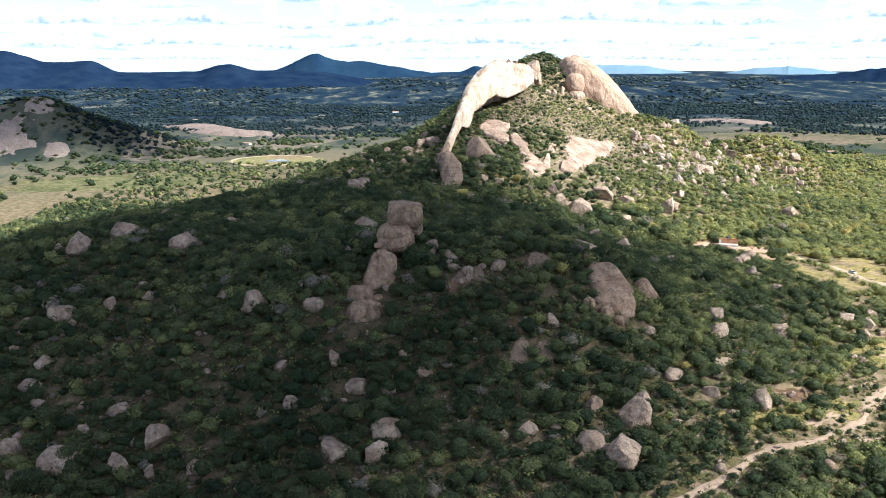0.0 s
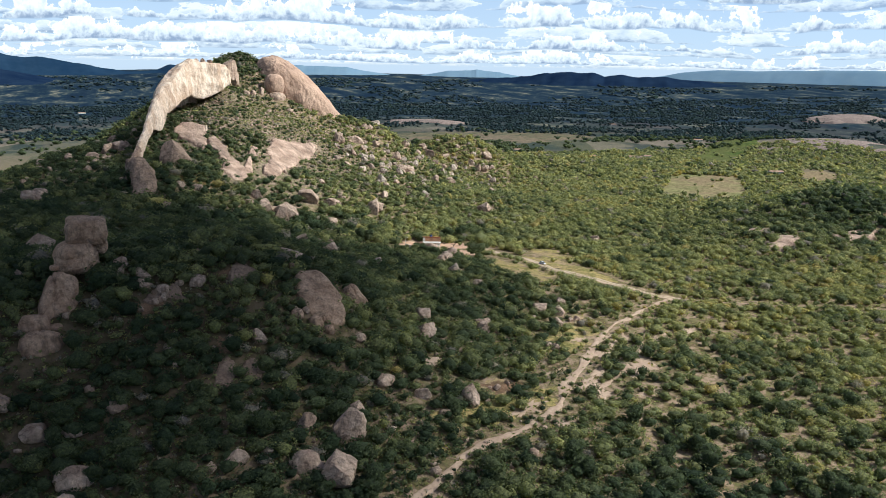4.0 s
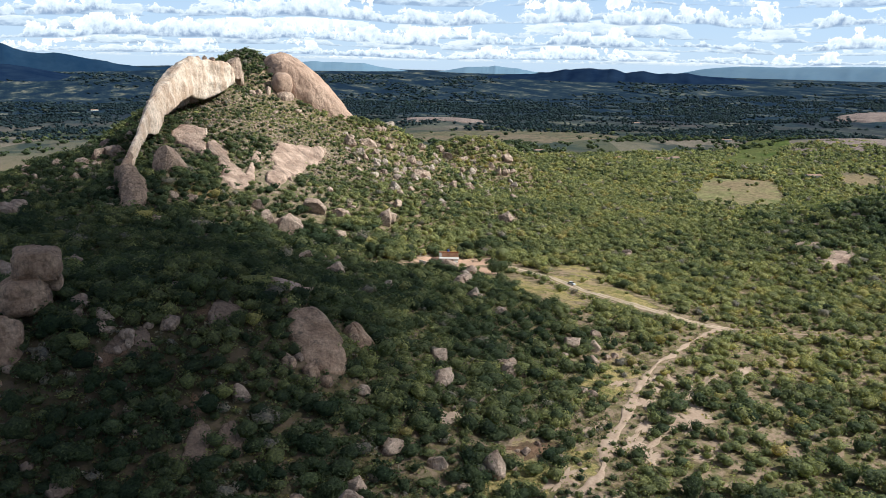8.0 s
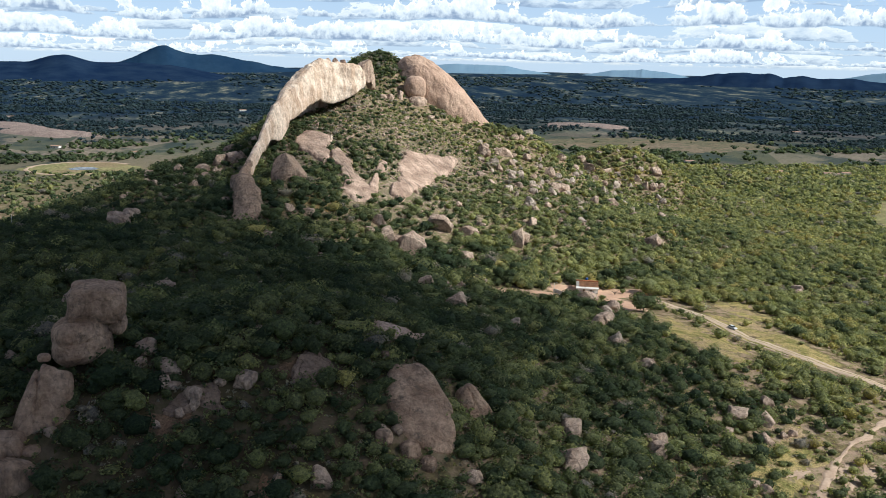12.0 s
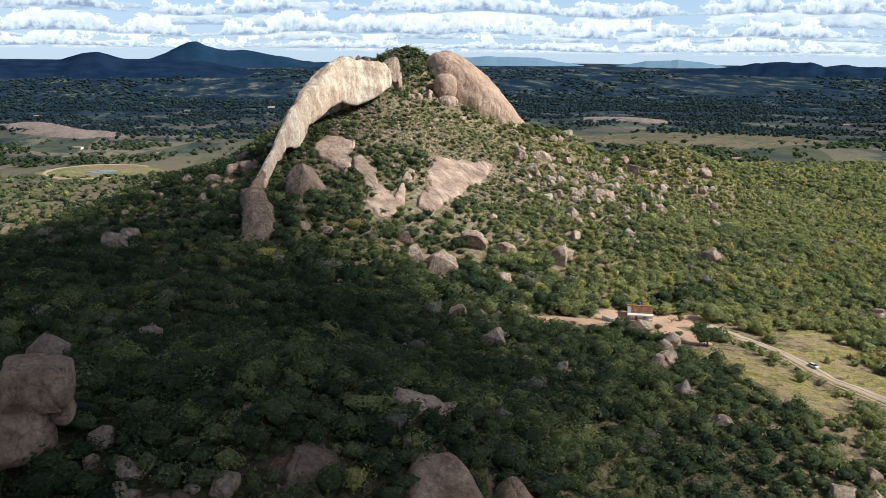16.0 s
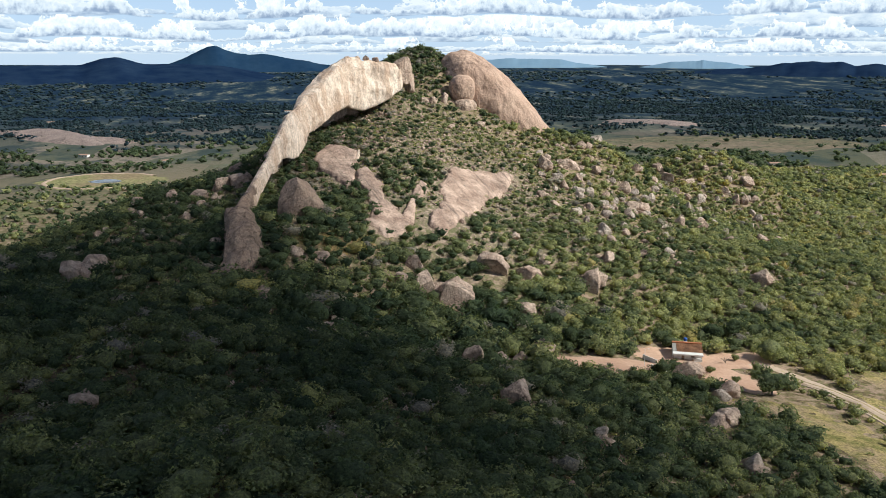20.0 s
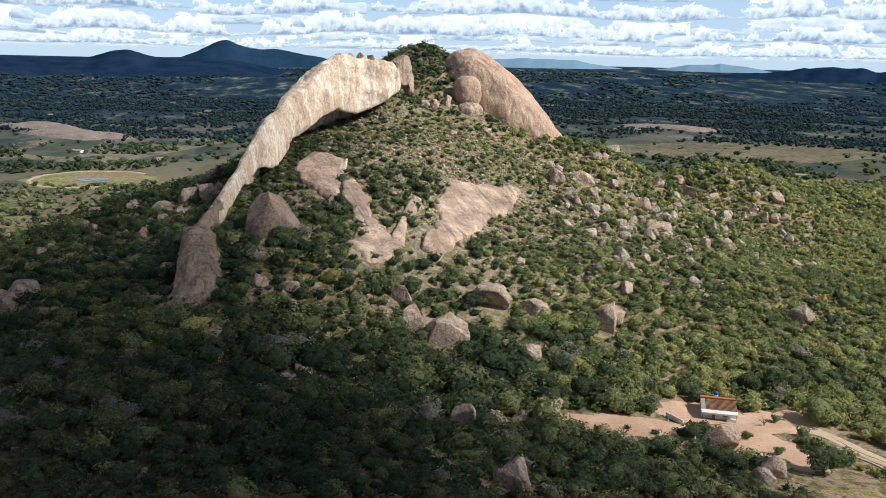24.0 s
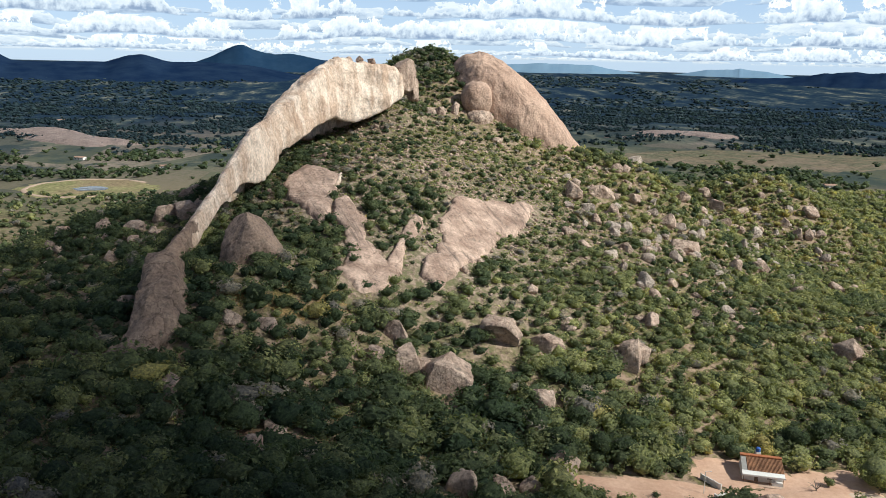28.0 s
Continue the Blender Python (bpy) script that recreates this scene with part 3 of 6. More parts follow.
EARTH = [(177, 271, 8, 5, 20), (184, 279, 6, 4, 40), (169, 285, 6, 2.5, 30), (222, 304, 6, 3, 30), (188, 300, 6, 2.5, 40), (243, 315, 5, 2, 20), (167, 300, 5, 2, 30), (142, 272, 6, 2.5, 20), (160, 271, 6, 3, 50), (152, 255, 7, 3.5, 35), (97, 272, 6, 3, 20)]
for k, (x, y, rx, ry, turn) in enumerate(EARTH):
    patch("bare_earth", x, y, rx, ry, turn, DIRT, "bare pinkish sand between bushes beside the path", 0.16, 160 + k, 1.0)
for k, (x, y, rx, ry, turn) in enumerate(((150, 262, 9, 3, 30), (164, 268, 12, 3.5, 40), (176, 280, 8, 3, 60), (188, 290, 10, 3, 30), (182, 300, 7, 3, 50), (130, 236, 8, 2.5, 20), (205, 300, 9, 2.5, 40), (170, 252, 8, 2, 10), (118, 244, 9, 3, 30))):
    patch("bare_earth", x, y, rx, ry, turn, DIRT, "bare sandy earth between bushes", 0.14, 60 + k, 0.9)
REDSOIL = turf("reddish_bare_soil", (0.24, 0.15, 0.105), (0.15, 0.105, 0.07), (0.30, 0.195, 0.14), 0.9)
BARE = [(35, 468, 12, 4, 30), (48, 474, 6, 3, 20), (-13, 493, 7, 3.5, 0), (-5.7, 492, 6, 3, 20), (33, 467, 7, 2.6, 10), (54, 473, 4, 2, 0), (63, 480, 4, 2, 30), (-37, 498, 7, 2.4, 0), (-39, 476, 6, 2, 15), (32, 296, 4, 3, 40), (6, 280, 6, 3.2, 30), (27, 266, 3.5, 2.2, 70), (115, 258, 8, 4, 20)]
for k, (x, y, rx, ry, turn) in enumerate(BARE):
    patch("bare_soil", x, y, rx, ry, turn, REDSOIL, "bare reddish soil with dry litter on the slope", 0.12, 80 + k, 0.9)
patch("hill_grass", 43, 530, 20, 11, 38, OCHRE, "patch of ochre grass below the slabs", 0.15, 13, 1.0)
patch("pasture", 536, 720, 105, 40, 52, PASTURE, "pale grazed pasture between scrub", 0.3, 15, 0.15, "field", 7.0)
patch("meadow", 880, 1110, 320, 32, 45, MEADOW, "bright green meadow strip in the valley", 0.4, 16, 0.3, "field")
patch("far_pasture", 720, 765, 65, 22, 48, PASTURE, "strip of pale grazed pasture", 0.3, 14, 0.25, "field")
patch("bare_field", 555, 1345, 215, 125, 10, SHADED_FIELD, "broad brown grazed field with lone trees, cloud shade in its colour", 0.5, 17, 0.3, "field")
patch("pond_bank", -212, 1098, 60, 62, 0, PASTURE, "bare pale earth bank round a pond", 0.6, 18, 0.25, "field")
track("pond_rim", [(-212 + 55 * math.cos(k / 10 * math.tau), 1098 + 56 * math.sin(k / 10 * math.tau)) for k in range(1, 10)], 5, DIRT, "raised rim of pale bare earth round the pond", 0.9, 0.8, seed=31)
patch("pond", -208, 1092, 17, 15, 0, WATER, "small shallow muddy pond", 0.9, 19, 0.2, "pond")
patch("dry_field", -330, 900, 150, 60, 20, OLIVE, "light green grazed field", 0.4, 20, 0.3, "field")


# ---- rocks ----
def knobbly(bm_verts, amount, scale, seed):
    for v in bm_verts:
        p = v.co.copy()
        n = noise.fractal(p * scale + Vector((seed * 7.1, seed * 3.3, seed)), 1.0, 2.0, 4)
        v.co = p * (1 + amount * n)


def boulder_mesh(seed, mat, cuts=6, sub=4, k=3.2):
    rng = random.Random(seed)
    bm = bmesh.new()
    bmesh.ops.create_icosphere(bm, subdivisions=sub, radius=1)
    for v in bm.verts:
        v.co = v.co / (abs(v.co.x) ** k + abs(v.co.y) ** k + abs(v.co.z) ** k) ** (1 / k)
    knobbly(bm.verts, 0.10, 1.1, seed)
    planes = []
    for _ in range(cuts):
        d = Vector((rng.uniform(-1, 1), rng.uniform(-1, 1), rng.uniform(-0.3, 1))).normalized()
        planes.append((d, rng.uniform(0.48, 0.80)))
    for v in bm.verts:
        for d, h in planes:
            over = v.co.dot(d) - h
            if over > 0:
                v.co -= d * over * 0.92
    knobbly(bm.verts, 0.05, 2.6, seed + 40)
    knobbly(bm.verts, 0.03, 6.0, seed + 60)
    me = bpy.data.meshes.new("boulder")
    bm.to_mesh(me)
    bm.free()
    me.polygons.foreach_set("use_smooth", np.ones(len(me.polygons), bool))
    me.materials.append(mat)
    return me


BOULDERS = [boulder_mesh(s, ROCK, 7 + s % 5, 4) for s in range(10)]
BIG_BOULDERS = [boulder_mesh(50 + s, ROCK, 8 + s % 4, 5) for s in range(4)]
GREY_BOULDERS = [boulder_mesh(20 + s, GREY, 6 + s % 5, 4) for s in range(8)]
rock_spots = []
feature_spots = []


def boulder(x, y, width, tall=0.75, seed=0, sink=0.2, group="", label="", mesh=None, tilt=12, z=None, name="boulder"):
    rng = random.Random(seed * 31 + int(x * 7 + y * 3))
    w = width / 2 * 1.12
    ob = new(name, mesh or BOULDERS[rng.randrange(len(BOULDERS))])
    h = w * tall * rng.uniform(0.85, 1.15)
    base = gz(x, y) if z is None else z
    ob.matrix_world = pose(x, y, base + h * (1 - 2 * sink), rng.uniform(-tilt, tilt), rng.uniform(-tilt, tilt), rng.uniform(0, 360)) @ Matrix.Diagonal((w * rng.uniform(0.9, 1.1), w * rng.uniform(0.75, 1.1), h, 1))
    tagged(ob, label or "weathered grey-pink granite boulder half sunk in scrub", "boulder", group)
    rock_spots.append((x, y, w * 0.75))
    rock_spots.append((x - 0.1 * w, y - 0.9 * w, w * 0.5))
    return ob


FRONT_SLOPE = [(-143, 334, 11.8), (-150, 333, 7.4), (-133, 351, 15.7), (-126, 397, 8.4), (-102, 338, 10.7), (-107, 301, 4.8), (-102, 293, 4.2),
    (-61, 274, 8.7), (-129, 285, 8.6), (-74, 284, 4.8), (-115, 289, 4.7), (-39, 268, 7.1), (-31, 248, 6.3), (-23, 237, 6.8),
    (-47, 246, 3.9), (-42, 233, 4.4), (-13, 223, 8.9), (-28, 216, 12.7), (-16, 214, 6.6), (-126, 251, 6.3), (-126, 260, 5.6),
    (-104, 217, 11.5), (-87, 216, 7.1), (-77, 213, 5), (-65, 214, 5.6), (-79, 226, 9.3), (-120, 225, 6.2), (-120, 242, 5.4),
    (-115, 215, 3.5), (-86, 226, 2.8), (-102, 232, 3.6), (-46, 513, 8.6)]
FRONT_RIGHT = [(38, 268, 5.2), (46, 235, 6.8), (56, 230, 10.5), (43, 218, 8.1), (50, 213, 11.2),
    (26, 222, 7.1), (19, 220, 3.8), (62, 240, 4.9), (74, 255, 6.3), (85, 249, 4.5), (100, 248, 7.6), (99, 292, 12.8), (5, 292, 4.8), (11, 285, 5), (21, 291, 4.7), (107, 551, 13.5), (84, 524, 14.2), (150, 549, 10.7), (72, 276, 3.9)]
SADDLE_EAST = [(104, 307, 7.5), (128, 306, 5.9), (111, 396, 4.4), (146, 388, 3.9), (289, 502, 5.4), (91, 490, 4), (115, 485, 8.7), (40, 465, 6.9),
    (-48, 501, 10)]
SADDLE_SOUTH = [(105, 473, 5.8), (112, 401, 3.4), (285, 496, 5.6), (129, 311, 5.5), (111, 384, 2.8)]
HILL_FOOT = [(95, 428, 8.6), (97, 475, 6.2), (153, 418, 7.8), (146, 384, 5.6), (150, 365, 5.9), (370, 763, 6.4), 
    (-2, 301, 6.4), (-32, 369, 10.8), (164, 473, 13.9), (166, 448, 7.8)]
HILL_SLOPE = [(115, 518, 7.5), (19, 480, 7.2), (43, 473, 5.5), (27, 511, 5.4), (37, 513, 6.4), (130, 559, 5.4), (121, 577, 6.1), (163, 572, 7.1),
    (170, 592, 5.8), (183, 610, 4.7), (233, 668, 7.9), (253, 685, 8.9), (156, 684, 10.9), (151, 628, 4.8), (146, 638, 5.8),
    (176, 680, 6.6), (96, 498, 4.1), (88, 467, 8.2), (96, 470, 7), (-5, 600, 10.9), (-13, 601, 8.8), (-22, 596, 8.7), (-23, 570, 6.1),
    (-20, 583, 4.6), (-4, 519, 5.7), (329, 788, 9.9), (184, 586, 4.4)]
HILL_FLANK = [(224, 724, 8.1), (274, 821, 7.7), (273, 797, 8.9), (284, 787, 8), (267, 769, 8.4), (207, 692, 8.7), (188, 666, 5.9),
    (287, 768, 7.1), (310, 765, 7.9), (316, 763, 8.7), (325, 768, 7.3), (307, 775, 6.6), (302, 802, 6.8), (289, 678, 6.1),
    (302, 684, 6.9), (240, 578, 11.7), (275, 765, 6.3), (171, 636, 4.9), (237, 729, 6.4), (191, 700, 6.9), (188, 724, 6.1),
    (191, 711, 6.5), (163, 659, 4.7), (270, 736, 5.3)]
for spots, where in ((FRONT_SLOPE, "boulders of the front slope"), (FRONT_RIGHT, "boulders above the path"), (SADDLE_EAST, "boulders by the road"), (SADDLE_SOUTH, "boulders by the road"),
                     (HILL_FOOT, "boulders at the hill's foot"), (HILL_SLOPE, "boulders of the hill"), (HILL_FLANK, "boulders of the hill's flank")):
    for k, (x, y, w) in enumerate(spots):
        boulder(x, y, w * (1.05 if w < 5 else 0.95 if w < 12 else 0.74), random.Random(k + int(x)).uniform(0.65, 0.95) * (1 if w < 12 else 0.72), k, group=where, mesh=BIG_BOULDERS[k % 4] if w > 10 else None)



def swept_rock(name, stations, mat, label, seed, power=2.6, ring=44, fine=1.5, amount=1.2, outline=None, grit=0.15):
    """A body along stations of x, y, z, half height and half thickness."""
    st = spline(stations, fine) if len(stations) > 2 else np.array(stations)
    d = np.gradient(st[:, :2], axis=0)
    d /= np.linalg.norm(d, axis=1)[:, None] + 1e-9
    if outline:
        k = np.array(outline + outline[:1], float)
        u = np.concatenate([[0], np.cumsum(np.hypot(*np.diff(k, axis=0).T))])
        w = np.linspace(0, u[-1], ring, endpoint=False)
        ca, sa = np.interp(w, u, k[:, 0]), np.interp(w, u, k[:, 1])
    else:
        a = np.linspace(0, 2 * np.pi, ring, endpoint=False)
        ca = np.sign(np.cos(a)) * abs(np.cos(a)) ** (2 / power)
        sa = np.sign(np.sin(a)) * abs(np.sin(a)) ** (2 / power)
    n = len(st)
    s = np.arange(n)
    end = np.minimum(1, np.minimum((s + 0.35) / 5, (n - 0.65 - s) / 5)) ** 0.5
    hh, tt = st[:, 3] * end, st[:, 4] * end
    side = np.stack([-d[:, 1], d[:, 0]], -1)
    back = np.interp(st[:, 2], [85, 100, 112], [0.6, 0.68, 1.0]) if outline else np.ones(n)
    across = np.where(ca[None] < 0, ca[None] * back[:, None], ca[None] + 0.0 * back[:, None]) * tt[:, None]
    x = st[:, None, 0] + side[:, None, 0] * across
    y = st[:, None, 1] + side[:, None, 1] * across
    z = st[:, None, 2] + hh[:, None] * sa[None]
    v = np.stack([x, y, z], -1).reshape(-1, 3)
    mid = np.repeat(st[:, :3], ring, 0)
    out = v - mid
    out /= np.linalg.norm(out, axis=1)[:, None] + 1e-9
    move = np.array([noise.fractal(Vector(p) * 0.07 + Vector((seed, 0, 0)), 1.0, 2.0, 5) * amount + noise.fractal(Vector((p[0] * 0.4, p[1] * 0.4, p[2] * 0.07)), 1.0, 2.0, 4) * 0.22
                     + abs(noise.fractal(Vector(p) * 0.16, 0.9, 2.2, 4)) * -0.8 + noise.fractal(Vector(p) * 0.3 + Vector((0, seed, 0)), 0.8, 2.0, 4) * grit for p in v])
    v = v + out * (move * np.clip(np.repeat(st[:, 3], ring) / 9, 0.4, 1))[:, None]
    f = [tuple(q) for q in grid_faces(n, ring, True)]
    me = bpy.data.meshes.new(name)
    caps = [tuple(range(ring)), tuple(range((n - 1) * ring, n * ring))[::-1]]
    me.from_pydata([tuple(p) for p in v], [], f + caps)
    me.polygons.foreach_set("use_smooth", np.ones(len(me.polygons), bool))
    me.materials.append(mat)
    ob = new(name, me)
    tagged(ob, label, "rock")
    return ob


FACE = [(0.1, 1.0), (0.5, 0.93), (0.72, 0.6), (0.86, 0.1), (1.0, -0.5), (0.98, -0.9), (0.84, -1.0), (0.55, -0.78), (0.1, -0.6), (-0.5, -0.62),
        (-1.0, -1.0), (-1.2, -1.9), (-1.5, -1.9), (-1.3, 0.0), (-0.6, 0.85)]
ROUND = [(0.1, 1.0), (0.5, 0.93), (0.78, 0.6), (0.9, 0.1), (1.0, -0.5), (0.95, -1.1), (0.1, -1.2), (-0.9, -1.1), (-1.0, 0.2), (-0.6, 0.85)]
ARCH = [(75, 708.5, 124.5, 6.5, 5.5), (70, 705.5, 123.4, 8.0, 8.0), (64, 702.5, 122.2, 11.0, 9.3), (56, 698, 120.9, 13.8, 9), (43, 690, 120.2, 13.4, 9), (36, 680, 119.0, 11.4, 8.5),
        (28, 662, 111.4, 9.0, 7.2), (21, 640, 104.6, 8.4, 5.2), (16.5, 614, 98.0, 9.8, 4.0), (13, 598, 93.9, 5.6, 3.0), (9.5, 580, 87.2, 3.4, 2.6), (6, 566, 80.8, 3.3, 2.8), (4, 556, 76.6, 3.4, 3.0)]
LEG = [(6, 566, 80.4, 3.4, 3), (3.5, 553, 75.6, 4.2, 3.6), (2, 543, 73, 5.4, 5.0), (2.5, 531, 70.0, 8.0, 7.8), (5.5, 521, 67.5, 9.8, 9.6), (6.5, 511, 63.5, 9.8, 10.0), (4.5, 500, 58.5, 9.8, 10.5), (2, 490, 55, 8.4, 10.0), (0, 481, 51.5, 5.5, 7)]
swept_rock("arch_rock", ARCH, ROCK_PALE, "huge pale granite arch curving down the ridge", 3, 3.2, 120, 0.7, 1.9, FACE)
swept_rock("spur_rock", LEG, SPUR, "long sinuous granite spur below the arch", 9, 2.2, 90, 0.7, 2.8, ROUND, 0.5)


def big_rock(name, cx, cy, cz, rx, ry, rz, turn, mat, label, seed, tilt=(0, 0), amount=0.07, sub=6, power=2.3):
    bm = bmesh.new()
    bmesh.ops.create_icosphere(bm, subdivisions=sub, radius=1)
    for v in bm.verts:
        v.co = v.co / (abs(v.co.x) ** power + abs(v.co.y) ** power + abs(v.co.z) ** power) ** (1 / power)
    knobbly(bm.verts, amount, 0.9, seed)
    knobbly(bm.verts, amount * 0.4, 3.4, seed + 20)
    if sub > 5:
        for v in bm.verts:
            v.co *= 1 - 0.05 * abs(noise.fractal(Vector((v.co.x * 0.8, v.co.y * 5, v.co.z * 3)), 1.0, 2.0, 4))
    me = bpy.data.meshes.new(name)
    bm.to_mesh(me)
    bm.free()
    me.polygons.foreach_set("use_smooth", np.ones(len(me.polygons), bool))
    me.materials.append(mat)
    ob = new(name, me)
    ob.matrix_world = pose(cx, cy, cz, tilt[0], tilt[1], turn) @ Matrix.Diagonal((rx, ry, rz, 1))
    tagged(ob, label, "rock")
    rock_spots.append((cx, cy, min(rx, ry) * 0.8))
    if ry < 20:
        rock_spots.append((cx, cy - ry, min(rx, ry) * 0.8))
    return ob


DOME = [(104, 771, 112, 20, 12), (110, 769, 115.5, 22.5, 17), (117, 767, 116, 24, 21), (127.6, 765, 112, 25.5, 24), (141, 763, 103.5, 25, 25), (151, 761, 95.2, 24, 23),
        (163.6, 760, 83.6, 21.5, 19), (172, 759, 76.5, 18, 13), (178, 759, 71.5, 17, 8)]
swept_rock("dome_rock", DOME, ROCK_PINK, "great smooth pink granite dome on the summit", 4, 2.35, 120, 0.8, 1.5)
big_rock("perched_boulder", 115, 738, 116, 8, 7.5, 9, 20, ROCK_PINK, "rounded boulder leaning against the dome", 6, amount=0.06, sub=5)
big_rock("dome_base_rock", 116, 736, 105, 9, 7, 6, 60, ROCK, "cracked granite block under the dome", 7, amount=0.1, sub=5)
for cx, cy, cz, rx, ry, rz, turn, seed in ((76.0, 709.5, 127.5, 6.6, 6.4, 8.6, 10, 140), (81.0, 712.5, 121, 3.6, 3.6, 6.0, 40, 141)):
    ob = new("crest_block", boulder_mesh(seed, ROCK, 6, 5, 2.8))
    ob.matrix_world = pose(cx, cy, cz, 4, -6, turn) @ Matrix.Diagonal((rx, ry, rz, 1))
    tagged(ob, "upright cracked granite block at the arch's head", "boulder", "blocks at the arch's head")
for cx, cy, cz, rx, ry, rz, turn, seed in ((96, 727, 108.6, 5.2, 4.6, 4.4, 40, 150), (89, 724, 108, 4.4, 3.4, 4.0, 10, 151), (103, 731, 110, 3.4, 3.0, 5.0, 70, 152), (83, 721, 107.6, 3.0, 2.6, 2.6, 20, 153)):
    ob = new("crag_block", boulder_mesh(seed, ROCK, 7, 4, 3.0))
    ob.matrix_world = pose(cx, cy, cz, 8, 10, turn) @ Matrix.Diagonal((rx, ry, rz, 1))
    tagged(ob, "split granite block among summit shrubs", "boulder", "blocks below the summit")
for k, (x, y, w) in enumerate(((44, 690, 3.0), (50, 694, 3.0), (55, 697.5, 2.6), (61, 701, 3.0), (47, 692.5, 2.2))):
    boulder(x, y, w * 1.3, 0.8, k, 0.2, "blocks along the arch's crest", "loose granite block on the arch's crest", z=(132.8, 133.6, 134.0, 133.2, 133.4)[k])


def inside_by(x, y, outline):
    """How far a point lies inside a closed outline, in metres; negative outside."""
    p = np.array(outline, float)
    near, odd = np.full(x.shape, 1e9), np.zeros(x.shape, bool)
    for (ax, ay), (bx, by) in zip(p, np.roll(p, -1, 0)):
        ex, ey = bx - ax, by - ay
        t = np.clip(((x - ax) * ex + (y - ay) * ey) / (ex * ex + ey * ey), 0, 1)
        near = np.minimum(near, np.hypot(x - ax - t * ex, y - ay - t * ey))
        odd ^= ((ay > y) != (by > y)) & (x < ax + (y - ay) / (ey if ey else 1e-9) * ex)
    return np.where(odd, near, -near)


def slab(name, cx, cy, rx, ry, turn, thick, mat, label, seed, rough=0.6, step=None, outline=None):
    """A sheet of bare rock that comes out of the ground along an uneven edge."""
    nu, nw = (int(min(150, max(24, q * 2.9 / (step or max(0.55, rx / 45))))) for q in (rx, ry))
    u, w = np.meshgrid(np.linspace(-1.4, 1.4, nu), np.linspace(-1.4, 1.4, nw), indexing="ij")
    c, s = math.cos(radians(turn)), math.sin(radians(turn))
    x, y = cx + u * rx * c - w * ry * s, cy + u * rx * s + w * ry * c
    big = fbm(x, y, max(6, min(rx, ry) * 1.1), 5, seed) - 0.5
    rise = 1 - np.sqrt(np.abs(u) ** 3 + np.abs(w) ** 3) ** 0.8 + rough * 2.4 * big
    if outline:
        rise = np.clip(inside_by(x, y, outline) / 4.5, -0.6, 0.8) + rough * 0.9 * (fbm(x, y, 7, 4, seed) - 0.5)
    step_ = np.floor(fbm(x, y, 14, 3, seed + 9) * 7) * 0.22
    z = ground(x, y) + np.where(rise > 0, thick * np.tanh(rise * (7.0 if outline else 2.6)), rise * 7) + (fbm(x, y, 5, 4, seed + 3) - 0.5) * 0.8 * min(1, rx / 12) + step_ * (rise > 0)
    keep = (rise > -0.35).ravel()
    f = grid_faces(nu, nw)
    f = f[keep[f].any(1)]
    used, idx = np.unique(f, return_inverse=True)
    v = np.stack([x, y, z], -1).reshape(-1, 3)[used]
    ob = new(name, mesh_from(name, v, idx.reshape(-1, 4), mat, True))
    tagged(ob, label, "rock slab")
    rr = min(rx, ry) * 0.3
    got = (rise > 0.12).ravel()
    px, py = x.ravel()[got], y.ravel()[got]
    for k in range(0, len(px), max(1, len(px) // 60)):
        rock_spots.append((px[k], py[k], max(1.2, rr * 0.6)))
    return ob


slab("rock_slab", 104, 604, 34, 32, 0, 1.0, SLAB, "broad sloping slab of grey-pink granite streaked dark", 3, 1.5, 0.8,
     [(86, 560), (80, 566), (89, 591), (88, 609), (94, 625), (103, 636), (116, 643), (133, 651), (127, 634), (111, 609), (99, 582), (91, 568)])
slab("rock_slab", 61, 576, 16, 26, 0, 1.0, SLAB, "long granite slab running downhill among shrubs", 8, 1.5, 0.7,
     [(61, 549), (53, 557), (55, 572), (48, 596), (53, 605), (63, 588), (61, 577), (74, 566), (69, 555)])
slab("rock_slab", 40, 609, 15, 22, 0, 1.0, SLAB, "pale granite slab split by a long crack", 9, 1.3, 0.7,
     [(31, 606), (28, 625), (36, 635), (51, 622), (50, 604), (45, 585), (39, 594)])
slab("rock_slab", 76, 586, 9, 19, 0, 1.2, SLAB, "narrow bare rock channel between shrubs", 11, 0.5, 0.6,
     [(69, 566), (72, 581), (79, 604), (83, 603), (76, 579), (74, 566)])
slab("fallen_slab", 36, 295, 4, 6.5, -20, 0.3, SPUR, "bare granite patch in dark scrub", 12, 1.0)
slab("fallen_slab", 26, 255, 2.5, 6.5, -6, 0.35, SPUR, "bare granite patch on the slope", 13, 0.8)
slab("fallen_slab", 34.5, 254, 2.2, 5, 10, 0.3, SPUR, "bare granite patch on the slope", 14, 0.8)
slab("fallen_slab", 10, 283, 7, 3.5, 20, 0.2, SPUR, "low granite ledge among shrubs", 15, 1.4)
slab("fallen_slab", -88, 385, 12, 5, 10, 1.0, SLAB, "flat granite pavement on the ridge", 16, 0.3)
slab("hump_slab", 58, 326, 8, 5, 10, 0.9, SLAB, "low rounded granite hump in scrub", 17)
slab("knoll_slab", 386, 436, 17, 10, 25, 1.2, SLAB, "bare rock sheet on a scrubby knoll", 18)
slab("knoll_slab", 396, 470, 13, 9, 40, 1.2, SLAB, "bare rock sheet on a scrubby knoll", 28)
slab("knoll_slab", 447, 436, 17, 8, 8, 1.2, SLAB, "bare rock sheet on a scrubby knoll", 29)
